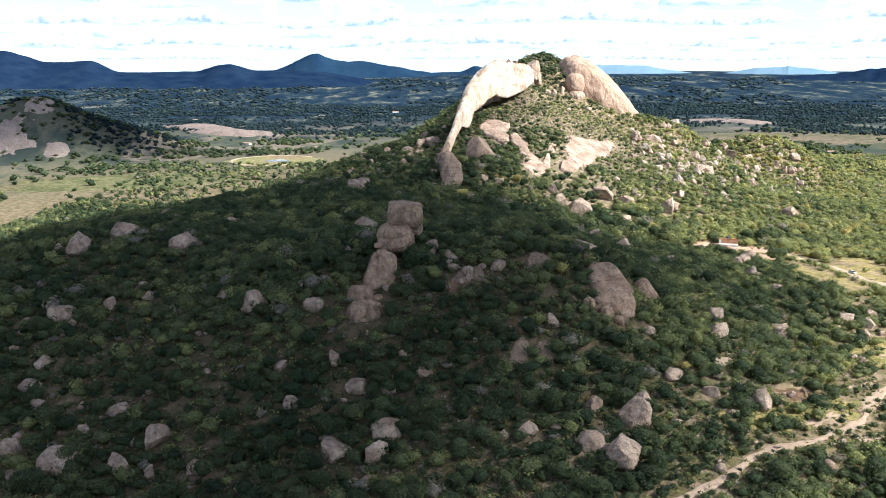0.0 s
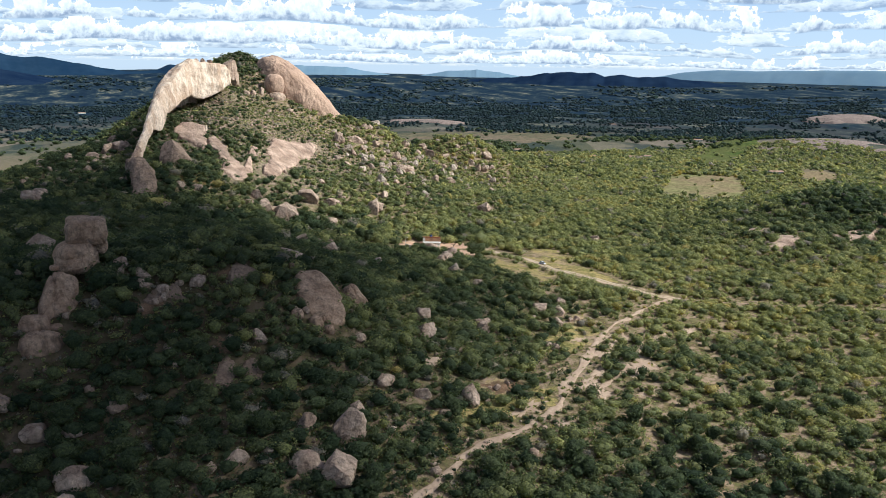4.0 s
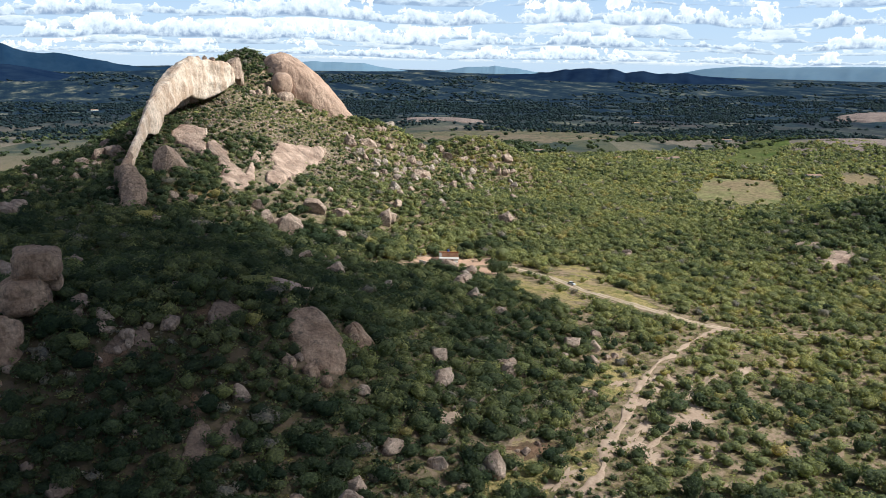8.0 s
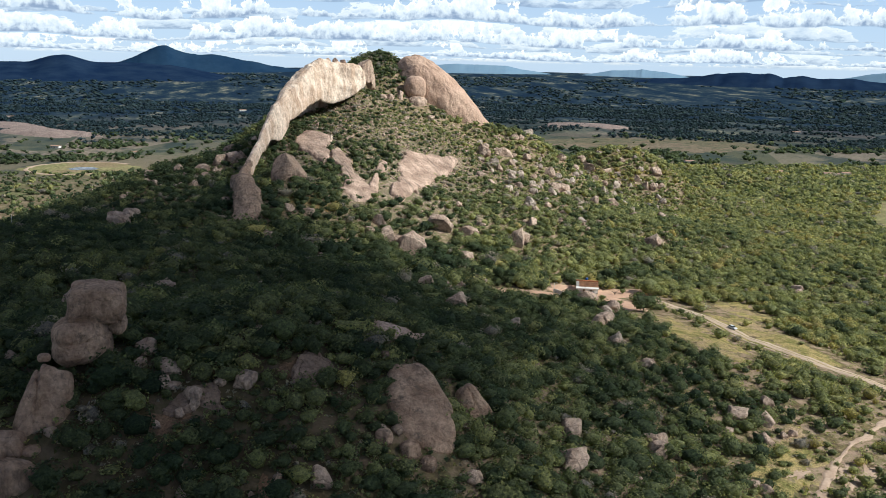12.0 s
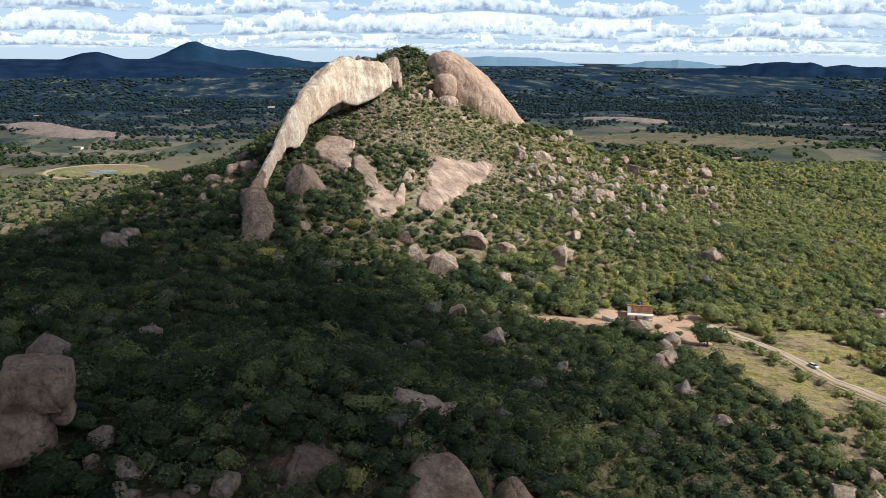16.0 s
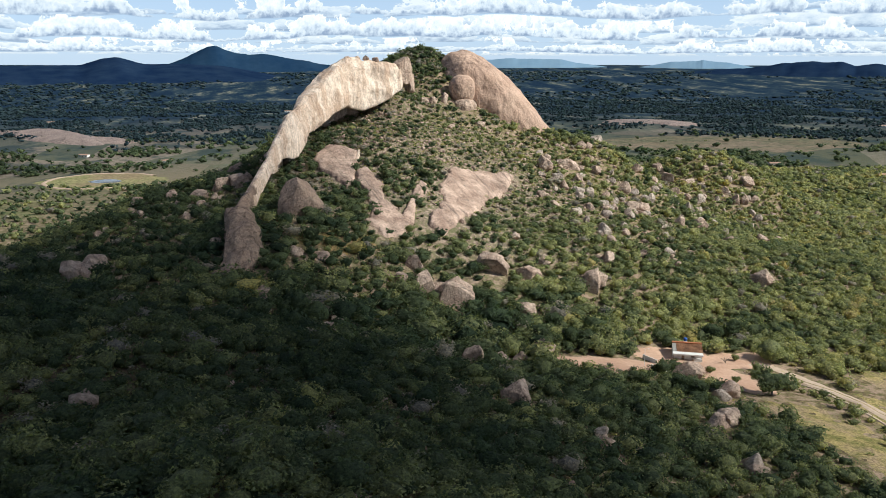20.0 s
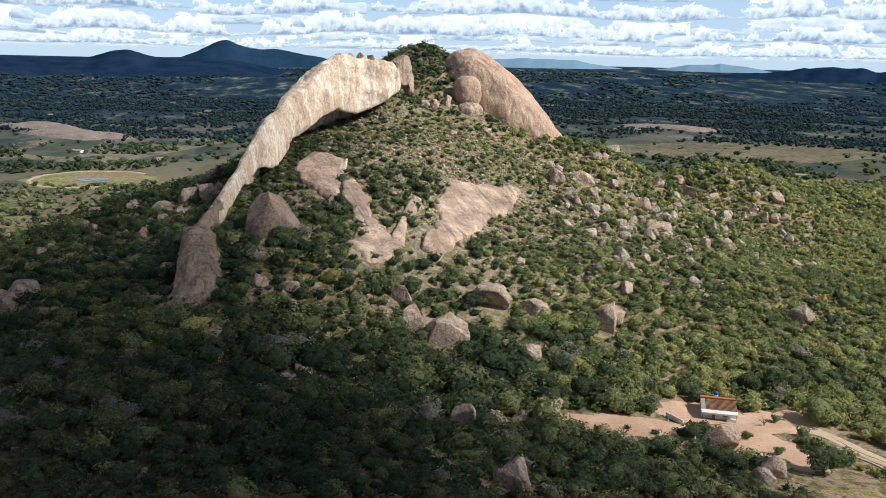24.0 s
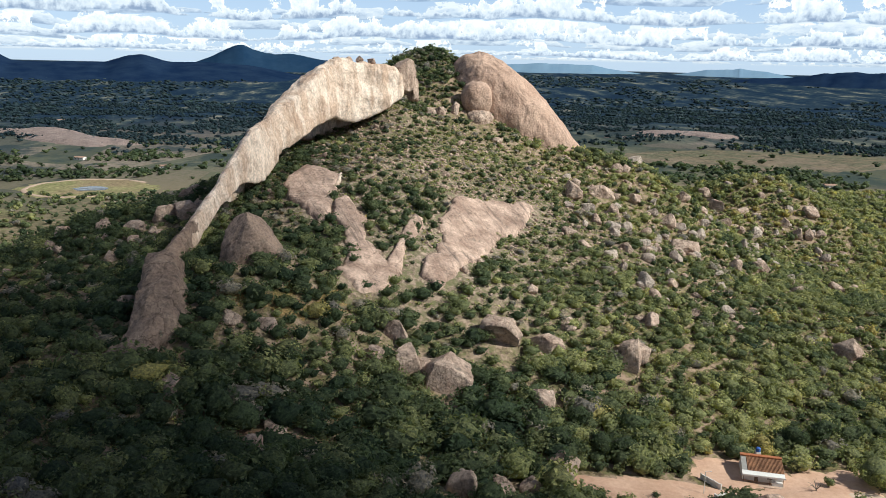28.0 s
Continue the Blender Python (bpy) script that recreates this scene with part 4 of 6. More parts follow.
slab("knoll_slab", 462, 504, 38, 7, -12, 1.2, SLAB, "bare rock ledge on a scrubby knoll", 19, 0.4)
slab("far_outcrop", 1000, 1045, 125, 48, 25, 2, OUTCROP, "flat pink granite outcrop in the valley", 21)
slab("far_outcrop", 1090, 930, 110, 36, 10, 2, OUTCROP, "low pink granite sheet in the valley", 22)
slab("far_outcrop", 1560, 1560, 110, 70, 20, 7, OUTCROP, "broad pink granite dome far off", 23, 0.8)
slab("far_outcrop", 555, 1690, 100, 60, 0, 3, OUTCROP, "low grey-pink granite dome in fields", 24, 0.8)
slab("far_outcrop", -420, 1590, 150, 45, -40, 6, OUTCROP, "long flat granite sheet in the plain", 25)
slab("far_outcrop", -548, 1112, 46, 40, 20, 2.5, KNOB, "bare granite face of a wooded knob", 26, 1.3)
slab("far_outcrop", -548, 1182, 16, 26, 20, 2, KNOB, "bare rock crown of a wooded knob", 27, 0.5)

# the great blocks at the hill's foot
for k, (x, y, rx, ry, rz, turn, tx, ty, lab) in enumerate((
        (86, 519, 8.2, 6.5, 8.0, 20, -8, 16, "steep pale wedge of granite at the hill's foot"), (75, 521, 4.6, 4.4, 5.6, 50, 5, -14, "leaning granite block beside the wedge"),
        (72, 533, 4.2, 4.0, 4.6, 10, 0, 0, "squarish granite block above the wedge"), (66, 520, 4.0, 3.4, 2.6, 30, 0, 8, "low flat granite block"),
        (107, 546, 9.0, 7.0, 5.4, 5, 14, 6, "broad granite boulder split by cracks"), (121, 547, 6.0, 5.0, 3.6, -20, 10, 10, "low cracked granite boulder"),
        (148, 543, 4.4, 4.4, 8.0, 35, 4, 10, "tall pointed granite monolith standing in scrub"), (207, 670, 9.5, 7.5, 4.6, 15, 6, 4, "cluster-like reddish boulder on the flank"),
        (25, 553, 10.5, 9.0, 11.5, 30, 4, -8, "massive angular brown granite boulder beside the spur"), (174, 697, 8.0, 5.5, 4.2, 15, 0, 10, "jumbled granite boulder below the dome"))):
    ob = new("great_boulder", boulder_mesh(80 + k, BROWN if k == 8 else ROCK, 9, 5))
    ob.matrix_world = pose(x, y, gz(x, y) + rz * 0.45, tx, ty, turn) @ Matrix.Diagonal((rx, ry, rz, 1))
    tagged(ob, lab, "boulder", "great blocks of the hill")
    rock_spots.append((x, y, min(rx, ry) * 0.9))
    rock_spots.append((x - 1, y - ry * 1.2, min(rx, ry) * 0.8))
# the row of piled blocks on the front ridge
def block_mesh(seed, power, taper=0.0, split=None, chip=0.09):
    """A squared block with worn edges; split cuts a crack at that height or, negative, along that upright line."""
    bm = bmesh.new()
    bmesh.ops.create_cube(bm, size=2)
    bmesh.ops.subdivide_edges(bm, edges=bm.edges[:], cuts=22, use_grid_fill=True)
    for v in bm.verts:
        p = v.co
        p = p / (abs(p.x) ** power + abs(p.y) ** power + abs(p.z) ** power) ** (1 / power)
        p.x *= 1 - taper * p.z
        p.y *= 1 - 0.6 * taper * p.z
        n = noise.fractal(p * 1.3 + Vector((seed * 3.7, seed, 0)), 1.0, 2.0, 5)
        ledge = abs(noise.noise(p * 0.9 + Vector((0, seed * 5.1, seed))))
        k = 1 + chip * n - 0.10 * max(0.0, 0.16 - ledge)
        if split:
            off = abs((p.z if split[0] == "z" else p.x + 0.3 * p.z) - split[1] - 0.05 * n)
            k -= 0.10 * max(0.0, 1 - off / 0.07)
        v.co = p * k
    me = bpy.data.meshes.new("block")
    bm.to_mesh(me)
    bm.free()
    me.polygons.foreach_set("use_smooth", np.ones(len(me.polygons), bool))
    me.materials.append(ROCK_STACK)
    return me


def stacked(name, x, y, z, rx, ry, rz, turn, tx, ty, label, seed, power=5.0, taper=0.0, split=None):
    ob = new(name, block_mesh(seed, power, taper, split))
    ob.matrix_world = pose(x, y, z, tx, ty, turn) @ Matrix.Diagonal((rx, ry, rz, 1))
    tagged(ob, label, "boulder", "piled blocks on the ridge")
    rock_spots.append((x, y, min(rx, ry) * 0.7))


stacked("stacked_block", -11.2, 299.0, 80.2, 6.0, 5.4, 4.1, 6, 2, 2, "flat-topped square granite block crowning a stack", 1, 5.0, 0.04, ("x", 0.55))
stacked("stacked_block", -14.6, 296.5, 72.6, 6.0, 5.8, 4.8, 24, 6, -8, "split granite block under the crowning block", 2, 3.6, 0.12, ("z", 0.25))
stacked("stacked_block", -7.6, 299.0, 75.0, 2.4, 2.6, 2.4, 10, 0, 10, "small granite block wedged under the crowning block", 3, 3.4)
stacked("standing_slab", -19.8, 282.0, 58.8, 5.2, 4.8, 11.6, 12, -14, 17, "long leaning granite slab in the stack", 4, 3.4, 0.12, ("x", -0.35))
stacked("perched_boulder", -25.2, 274.0, 56.6, 4.6, 4.2, 3.7, 5, 0, 6, "rounded boulder perched on the lower block", 5, 3.0, 0.08, ("z", -0.1))
stacked("wedged_boulder", -19.4, 273.5, 55.4, 2.1, 2.0, 2.2, 0, 0, 0, "small boulder wedged between blocks", 6, 2.6)
stacked("lower_block", -23.0, 267.5, 50.6, 6.3, 4.9, 7.0, 15, 0, 0, "tall granite block at the foot of the stack", 7, 3.2, 0.10, ("x", 0.3))
rock_spots.extend([(-22, 262, 5.0), (-26, 260, 4.0), (-18, 272, 4.0)])
stacked("perched_stone", -20.2, 288.0, 71.0, 1.3, 1.2, 0.9, 30, 0, 0, "loose stone resting on the leaning slab", 8, 2.6)
lean = big_rock("leaning_slab", 61.0, 293.0, 52.8, 8.2, 13.2, 4.6, 6, ROCK_STACK, "large smooth granite slab leaning on the slope", 37, (33, 4), 0.05, 5, 4.0)
for v in lean.data.vertices:
    v.co.x = v.co.x * (1 - 0.34 * max(0.0, v.co.y) - 0.22 * max(0.0, -v.co.y)) - 0.16 * v.co.y
stacked("pointed_boulder", 75.6, 301.0, 48.6, 5.2, 4.4, 7.4, 20, -8, -8, "pointed granite boulder beside the leaning slab", 12, 2.6, 0.42, ("x", 0.2))
for x, y, z, w, seed in ((52.0, 281.0, 52.6, 2.0, 13), (57.5, 279.0, 50.0, 2.3, 14), (61.5, 276.5, 47.6, 1.9, 15), (54.5, 305.5, 63.2, 1.1, 16), (57.0, 305.5, 62.6, 0.9, 17)):
    stacked("loose_block", x, y, z, w, w * 0.9, w * 0.95, seed * 40, 8, 10, "small granite block lying against the leaning slab", seed, 3.0, 0.1)


r4 = np.random.default_rng(91)
# the boulder field on the hill's flank and shoulder
for k in range(120):
    x, y = 150 + 175 * r4.random(), 0
    y = 575 + 0.95 * (x - 150) + r4.normal(45, 38)
    boulder(float(x), float(y), float(1.8 + 4.6 * r4.random() ** 2), float(r4.uniform(0.7, 1.1)), k + 300, sink=0.18, group="boulder field on the flank", mesh=GREY_BOULDERS[k % 8], label="pale grey granite boulder on the scrubby flank")
for k in range(36):
    x, y = float(r4.uniform(-60, 4)), float(r4.uniform(560, 660))
    boulder(x, y, float(r4.uniform(2.5, 6.0)), 0.8, k + 500, group="boulders left of the arch")


for k, (x, y, w) in enumerate(((42, 476, 3.6), (40, 480, 2.6), (45, 476, 2.2), (43.5, 473.5, 1.8), (38.5, 477.5, 1.6), (18, 483, 4.6), (96, 498, 3.2), (87, 470, 6.4), (96, 471, 5.2), (39.5, 450, 2.8), (95, 429, 6.0), (91, 466, 2.4), (-2, 490, 2.2), (8, 281, 2.4), (4, 278, 1.8), (11, 283, 2.0), (29, 268, 2.4), (24, 264, 1.8), (113, 256, 2.6), (119, 261, 1.9))):
    boulder(x, y, w, 0.8, k + 700, 0.16, "boulders in the saddle", "weathered pinkish granite boulder on bare soil")


for k, (x, y, w, t) in enumerate(((94, 427, 8.0, 0.7), (112, 402, 3.6, 1.0), (163, 469, 10, 0.62), (163, 444, 6, 0.7), (150, 416, 8.5, 0.42), (146, 386, 4.6, 1.1), (151, 368, 5.5, 0.35), (87, 470, 6.0, 0.7), (97, 473, 4.6, 0.55))):
    boulder(x, y, w, t, k + 900, 0.16, "boulders below the yard", "rounded grey-pink granite boulder standing out of dense scrub", mesh=GREY_BOULDERS[k % 8] if k % 2 else None)
    feature_spots.append((x, y - 0.35 * w, 0.55 * w))
for k, (x, y, w, t) in enumerate(((4, 288.5, 3.0, 0.9), (10, 286, 2.4, 1.4), (11, 283.5, 2.0, 1.4), (16.5, 290, 2.2, 1.3), (21.5, 290, 3.6, 0.7), (-2, 295, 3.4, 0.8))):
    boulder(x, y, w, t, k + 940, 0.08, "upright stones in dark scrub", "upright weathered granite stone on a bare ledge")
for k, (x, y, w) in enumerate(((163.4, 329.6, 6), (171.6, 327.2, 5.4), (178.7, 338.6, 5.4), (165.9, 315.2, 3.8), (156.2, 319.7, 3), (173.7, 319.3, 2.8), (177.6, 321, 2.8), (143.6, 305.3, 2.4), (150, 292.9, 3), (151.8, 289.6, 3.4), (130.4, 310.9, 5.5), (128.5, 303.1, 4.5))):
    boulder(x, y, w, 0.85, k + 800, 0.14, "boulders above the path", "rounded grey-tan granite boulder in open scrub")


# ---- distant mountains ----
def range_of(name, az, dist, crest, mat, label, seed, depth=260, rugged=0.10):
    """A ridge across the line of sight; crest as (offset along it, height above the sea of the plain)."""
    m = 22
    o, h = np.array(crest, float).T
    s = np.linspace(o[0], o[-1], 300)
    n = len(s)
    prof = np.interp(s, o, h)
    for _ in range(4):
        prof[1:-1] = (prof[:-2] + 2 * prof[1:-1] + prof[2:]) / 4
    prof = prof * (1 + rugged * (fbm(s, s * 0 + seed, (o[-1] - o[0]) / 22, 5, seed) - 0.5))
    ca, sa = math.cos(radians(az)), math.sin(radians(az))
    rows = []
    for k in np.linspace(-1, 1, m):
        spur = 1 + 0.5 * abs(k) * (fbm(s, s * 0 + k * 90, 170, 4, seed + 5) - 0.5)
        u = dist + k * depth
        x, y = 60 + u * sa + s * ca, 300 + u * ca - s * sa
        rows.append(np.stack([x, y, 20.0 + (prof - 20.0) * (1 - abs(k) ** 1.1) * spur], -1))
    v = np.stack(rows, 1).reshape(-1, 3)
    ob = new(name, mesh_from(name, v, grid_faces(n, m), mat, True))
    tagged(ob, label, "mountain", kind="structure")


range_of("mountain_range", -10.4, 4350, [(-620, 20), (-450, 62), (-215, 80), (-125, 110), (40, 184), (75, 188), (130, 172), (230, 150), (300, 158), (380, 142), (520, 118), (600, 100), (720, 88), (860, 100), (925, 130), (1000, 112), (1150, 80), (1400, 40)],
         MOUNT_FAR, "wooded mountain range far off, coloured blue for haze", 2)
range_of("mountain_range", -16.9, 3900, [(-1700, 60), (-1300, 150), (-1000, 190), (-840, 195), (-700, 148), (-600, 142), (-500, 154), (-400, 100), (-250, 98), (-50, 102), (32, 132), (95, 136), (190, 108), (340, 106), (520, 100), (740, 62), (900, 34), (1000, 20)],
         MOUNT_NEAR, "dark wooded foothills, coloured blue for haze", 5, 520)
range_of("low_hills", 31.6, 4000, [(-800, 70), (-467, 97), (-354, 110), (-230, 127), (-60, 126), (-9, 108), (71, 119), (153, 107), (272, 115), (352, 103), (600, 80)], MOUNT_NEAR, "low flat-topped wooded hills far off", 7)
range_of("mesa", 12.4, 4550, [(-700, 90), (-450, 122), (-196, 136), (79, 132), (156, 116), (320, 92)], MOUNT_PALE, "mesa on the horizon, coloured pale blue for haze", 9, rugged=0.04)
range_of("far_ridge", 52, 4560, [(-1500, 90), (-1279, 136), (-1091, 154), (-879, 148), (-568, 162), (-128, 158), (400, 150), (1200, 110)], MOUNT_PALE, "ridge on the horizon, coloured pale blue for haze", 11, rugged=0.05)
range_of("far_cone", 21.7, 4560, [(-260, 90), (-98, 121), (30, 126), (60, 133), (95, 126), (186, 118), (330, 90)], MOUNT_PALE, "small cone hill on the horizon, coloured pale for haze", 13, rugged=0.03)


# ---- unseen clouds (cumulus) placed towards the sun to shade chosen ground ----
def cloud(cx, cy, cz, rx, ry, seed):
    bm = bmesh.new()
    bmesh.ops.create_icosphere(bm, subdivisions=5, radius=1)
    for v in bm.verts:
        p = v.co.copy()
        k = 1 + 0.55 * noise.fractal(p * 1.6 + Vector((seed * 5.0, 0, 0)), 1.0, 2.0, 5)
        v.co = Vector((p.x * rx * k, p.y * ry * k, max(p.z, -0.12) * min(rx, ry) * 0.35 * k))
    me = bpy.data.meshes.new("cloud")
    bm.to_mesh(me)
    bm.free()
    me.polygons.foreach_set("use_smooth", np.ones(len(me.polygons), bool))
    me.materials.append(CLOUD)
    ob = new("cloud", me)
    ob.location = (cx, cy, cz)
    tagged(ob, "unseen white cumulus cloud placed to shade the land", "cloud", "cumulus clouds", "structure")


# height chosen for how soft the shade's edge falls
CLOUD_H = 8500.0
# where shade is wanted: front ridge, slope left of the arch, granite knob
SHADE = [(-66, 338, 192, 208, 1), (-92, 570, 62, 92, 6), (-570, 1170, 230, 130, 3)]
for x, y, rx, ry, seed in SHADE:
    k = CLOUD_H / math.tan(radians(SUN_EL))
    h = sun_dir.xy.normalized()
    cloud(x + h.x * k, y + h.y * k, CLOUD_H + gz(x, y), rx, ry, seed)


# ---- vegetation ----
rng = np.random.default_rng(11)


def ico(sub):
    bm = bmesh.new()
    bmesh.ops.create_icosphere(bm, subdivisions=sub, radius=1)
    v = np.array([w.co[:] for w in bm.verts])
    f = np.array([[w.index for w in q.verts] for q in bm.faces])
    bm.free()
    return v, f


def crown(n, seed, flat=1.0, lobes=7, size=1.0, core=1):
    """A crown of n small leaf sprays over a lumpy leafy mass of several lobes; unit radius, standing on z = 0."""
    r = np.random.default_rng(seed)
    a = r.uniform(0, 6.283, lobes)
    q = r.uniform(0.15, 0.62 if lobes < 9 else 0.74, lobes)
    c = np.stack([np.cos(a) * q, np.sin(a) * q, r.uniform(0.3, 0.85, lobes) * flat], -1)
    c[0] = (r.uniform(-0.2, 0.2), r.uniform(-0.2, 0.2), 0.72 * flat)
    rad = r.uniform(0.26, 0.5, lobes) * (7 / lobes) ** 0.5
    m = n * 4
    k = r.choice(lobes, m, p=rad ** 2 / (rad ** 2).sum())
    d = r.normal(size=(m, 3))
    d[:, 2] = np.abs(d[:, 2]) * 1.15 - 0.35
    d /= np.linalg.norm(d, axis=1)[:, None]
    p = c[k] + d * rad[k][:, None] * r.uniform(0.86, 1.16, (m, 1)) * (1, 1, 0.85 * flat ** 0.5)
    inner = (np.linalg.norm(p[:, None] - c[None], axis=2) < rad[None] * 0.84).any(1) | (p[:, 2] < 0.04)
    order = np.argsort(inner, kind="stable")[:n]
    p, d = p[order], d[order]
    p[:, 2] = np.maximum(p[:, 2], 0.05)
    nor = d * 0.9 + (0, 0, 0.45) + r.normal(size=(n, 3)) * 0.5
    nor /= np.linalg.norm(nor, axis=1)[:, None]
    t = np.cross(nor, r.normal(size=(n, 3)))
    t /= np.linalg.norm(t, axis=1)[:, None]
    b = np.cross(nor, t)
    s = (size * 1.45 / math.sqrt(max(n, 1))) * r.uniform(0.5, 1.3, (n, 1))
    v = np.stack([p + t * s * 0.75, p - t * s * 0.42 + b * s * 0.6, p - t * s * 0.36 - b * s * 0.6], 1).reshape(-1, 3)
    f = np.arange(len(v)).reshape(-1, 3)
    if core is not None:
        cv, cf = ico(core)
        mid = np.array((0, 0, 0.36 * flat))
        along = cv @ (c - mid).T
        gap = rad[None] ** 2 - ((c - mid) ** 2).sum(1)[None] + along ** 2
        reach = np.where(gap > 0, along + np.sqrt(np.maximum(gap, 0)), 0.0).max(1)
        reach = np.maximum(reach, 0.42) * r.uniform(0.76, 0.98, len(cv))
        cv = mid + cv * reach[:, None]
        cv[:, 2] = np.maximum(cv[:, 2], 0.0)
        cf = cf[cv[cf][:, :, 2].max(1) > 0.1]
        f = np.concatenate([f, cf + len(v)])
        v = np.concatenate([v, cv])
    return v, f


def tint_attr(me, values):
    at = me.attributes.new("tint", "FLOAT", "POINT")
    at.data.foreach_set("value", np.asarray(values, np.float32))


def scatter(name, x, y, rad, tall, tint, leaves, label, seeds, flat=1.0, category="shrubs", core=1, mat=None):
    vs, ts, fs, done = [], [], [], 0
    kinds = rng.integers(0, len(seeds), len(x))
    yaw = rng.uniform(0, 2 * np.pi, len(x))
    z = ground(x, y)
    for i, sd in enumerate(seeds):
        m = kinds == i
        if not m.any():
            continue
        tpl, tri = crown(leaves, sd, flat, core=core)
        c, s = np.cos(yaw[m])[:, None], np.sin(yaw[m])[:, None]
        r = rad[m][:, None]
        vx = (tpl[None, :, 0] * c - tpl[None, :, 1] * s) * r + x[m][:, None]
        vy = (tpl[None, :, 0] * s + tpl[None, :, 1] * c) * r + y[m][:, None]
        vz = tpl[None, :, 2] * (tall[m] * rad[m])[:, None] + z[m][:, None] - 0.1
        vs.append(np.stack([vx, vy, vz], -1).reshape(-1, 3))
        ts.append(np.repeat(tint[m], len(tpl)))
        fs.append((tri[None] + (done + np.arange(m.sum()) * len(tpl))[:, None, None]).reshape(-1, 3))
        done += m.sum() * len(tpl)
    me = mesh_from(name, np.concatenate(vs), np.concatenate(fs), mat or LEAF, True)
    tint_attr(me, np.concatenate(ts))
    tagged(new(name, me), label, category, kind="stuff")


def clear_of(x, y):
    ok = np.ones(len(x), bool)
    for line, w in trails:
        for px, py in line[::4]:
            ok &= (x - px) ** 2 + (y - py) ** 2 > (w * rng.uniform(0.75, 1.25, len(x))) ** 2
    for px, py, r in rock_spots:
        ok &= (x - px) ** 2 + (y - py) ** 2 > (r * 0.95) ** 2
    for px, py, rx, ry, turn in OPEN:
        c, s = math.cos(radians(turn)), math.sin(radians(turn))
        u, w = ((x - px) * c + (y - py) * s) / rx, (-(x - px) * s + (y - py) * c) / ry
        ok &= (u ** 4 + w ** 4 > rng.uniform(0.6, 1.1, len(x))) | (rng.random(len(x)) < 0.03)
    return ok


OPEN = BARE + [(x, y, rx * 0.8, ry * 0.8, turn) for x, y, rx, ry, turn in EARTH] + [(188, 415, 15, 39, 8), (138, 477.5, 16, 9.5, 8), (236, 460, 13, 20, 10), (188, 488, 15, 8, 10), (174, 470, 13, 21, 20), (166, 494, 15, 9, 0), (222, 418, 16, 46, 6), (536, 720, 104, 40, 52), (880, 1110, 310, 30, 45), (720, 765, 62, 20, 48)]


def near_line(x, y):
    t = np.clip((x * 70 + y * 286) / (70 ** 2 + 286 ** 2), 0, 1)
    return np.hypot(x - 70 * t, y - 286 * t)


def jitter_grid(x0, x1, y0, y1, step):
    X, Y = np.meshgrid(np.arange(x0, x1, step), np.arange(y0, y1, step))
    x, y = X.ravel(), Y.ravel()
    return x + rng.uniform(-0.5, 0.5, len(x)) * step, y + rng.uniform(-0.5, 0.5, len(x)) * step


sx, sy = jitter_grid(-330, 980, 110, 1060, 3.5)
keep = (sx > -70 - 0.62 * (sy - 20)) & (sx < 90 + 1.05 * (sy - 20)) & ((sx < 620) | (rng.random(len(sx)) < 0.75))
sx, sy = sx[keep], sy[keep]
thick = fbm(sx, sy, 40, 4, 21)
upper = np.exp(-((sx - 90) ** 2 / 85 ** 2 + (sy - 665) ** 2 / 85 ** 2))          # the stony upper slope is thinly grown
grassy = np.exp(-((sx - 140) ** 2 / 60 ** 2 + (sy - 245) ** 2 / 45 ** 2)) + np.exp(-((sx - 190) ** 2 / 55 ** 2 + (sy - 300) ** 2 / 50 ** 2))
openland = smooth(60, 160, -sx + 0.0 * sy) * smooth(640, 740, sy + 0.25 * (sx + 100))   # grazed fields behind the ridge
gaps = fbm(sx, sy, 15, 4, 51)
flatland = smooth(110, 200, sx + 0.12 * (sy - 300))
apron = np.exp(-((sx - 72) ** 2 / 34 ** 2 + (sy - 590) ** 2 / 38 ** 2))          # stony ground between the slabs
chance = 1.0 - 0.16 * upper - 0.35 * apron - 0.22 * np.clip(grassy, 0, 1) - 0.1 * (thick < 0.33) - 0.80 * openland - flatland * 0.42 * smooth(0.47, 0.40, gaps) * (0.45 + 0.55 * smooth(520, 380, sy))
keep = (rng.random(len(sx)) < chance) & clear_of(sx, sy)
sx, sy, thick, upper = sx[keep], sy[keep], thick[keep], upper[keep]
lush = np.exp(-((sx - 85) ** 2 / 100 ** 2 + (sy - 488) ** 2 / 50 ** 2)) * rng.random(len(sx)) ** 0.6
upper = np.clip(upper * 1.25, 0, 1)
shady = np.exp(-((sx + 10) ** 2 / 130 ** 2 + (sy - 330) ** 2 / 110 ** 2))
knoll = np.exp(-((sx - 490) ** 2 / 95 ** 2 + (sy - 485) ** 2 / 80 ** 2))
rad = (1.65 + 2.9 * rng.random(len(sx)) ** 1.8 + 0.5 * (thick > 0.5)) * (1 - 0.32 * upper) * (1 + 0.9 * lush) * (1 + 0.22 * shady) * (1 + 0.5 * knoll)
to_trail = np.full(len(sx), 99.0)
for line, w in trails:
    for px, py in line[::4]:
        to_trail = np.minimum(to_trail, np.hypot(sx - px, sy - py))
rad = rad * (0.5 + 0.5 * smooth(2, 11, to_trail))
free = np.ones(len(sx), bool)
for px, py, r in rock_spots:
    if r >= 2.4 and 255 < py < 305 and -40 < px < 80:
        free &= np.hypot(sx - px, sy - py) > r * 0.95 + 0.5 * rad
for px, py, r in feature_spots:
    free &= np.hypot(sx - px, sy - py) > r + 0.5 * rad
sx, sy, thick, upper, lush, knoll, rad = sx[free], sy[free], thick[free], upper[free], lush[free], knoll[free], rad[free]
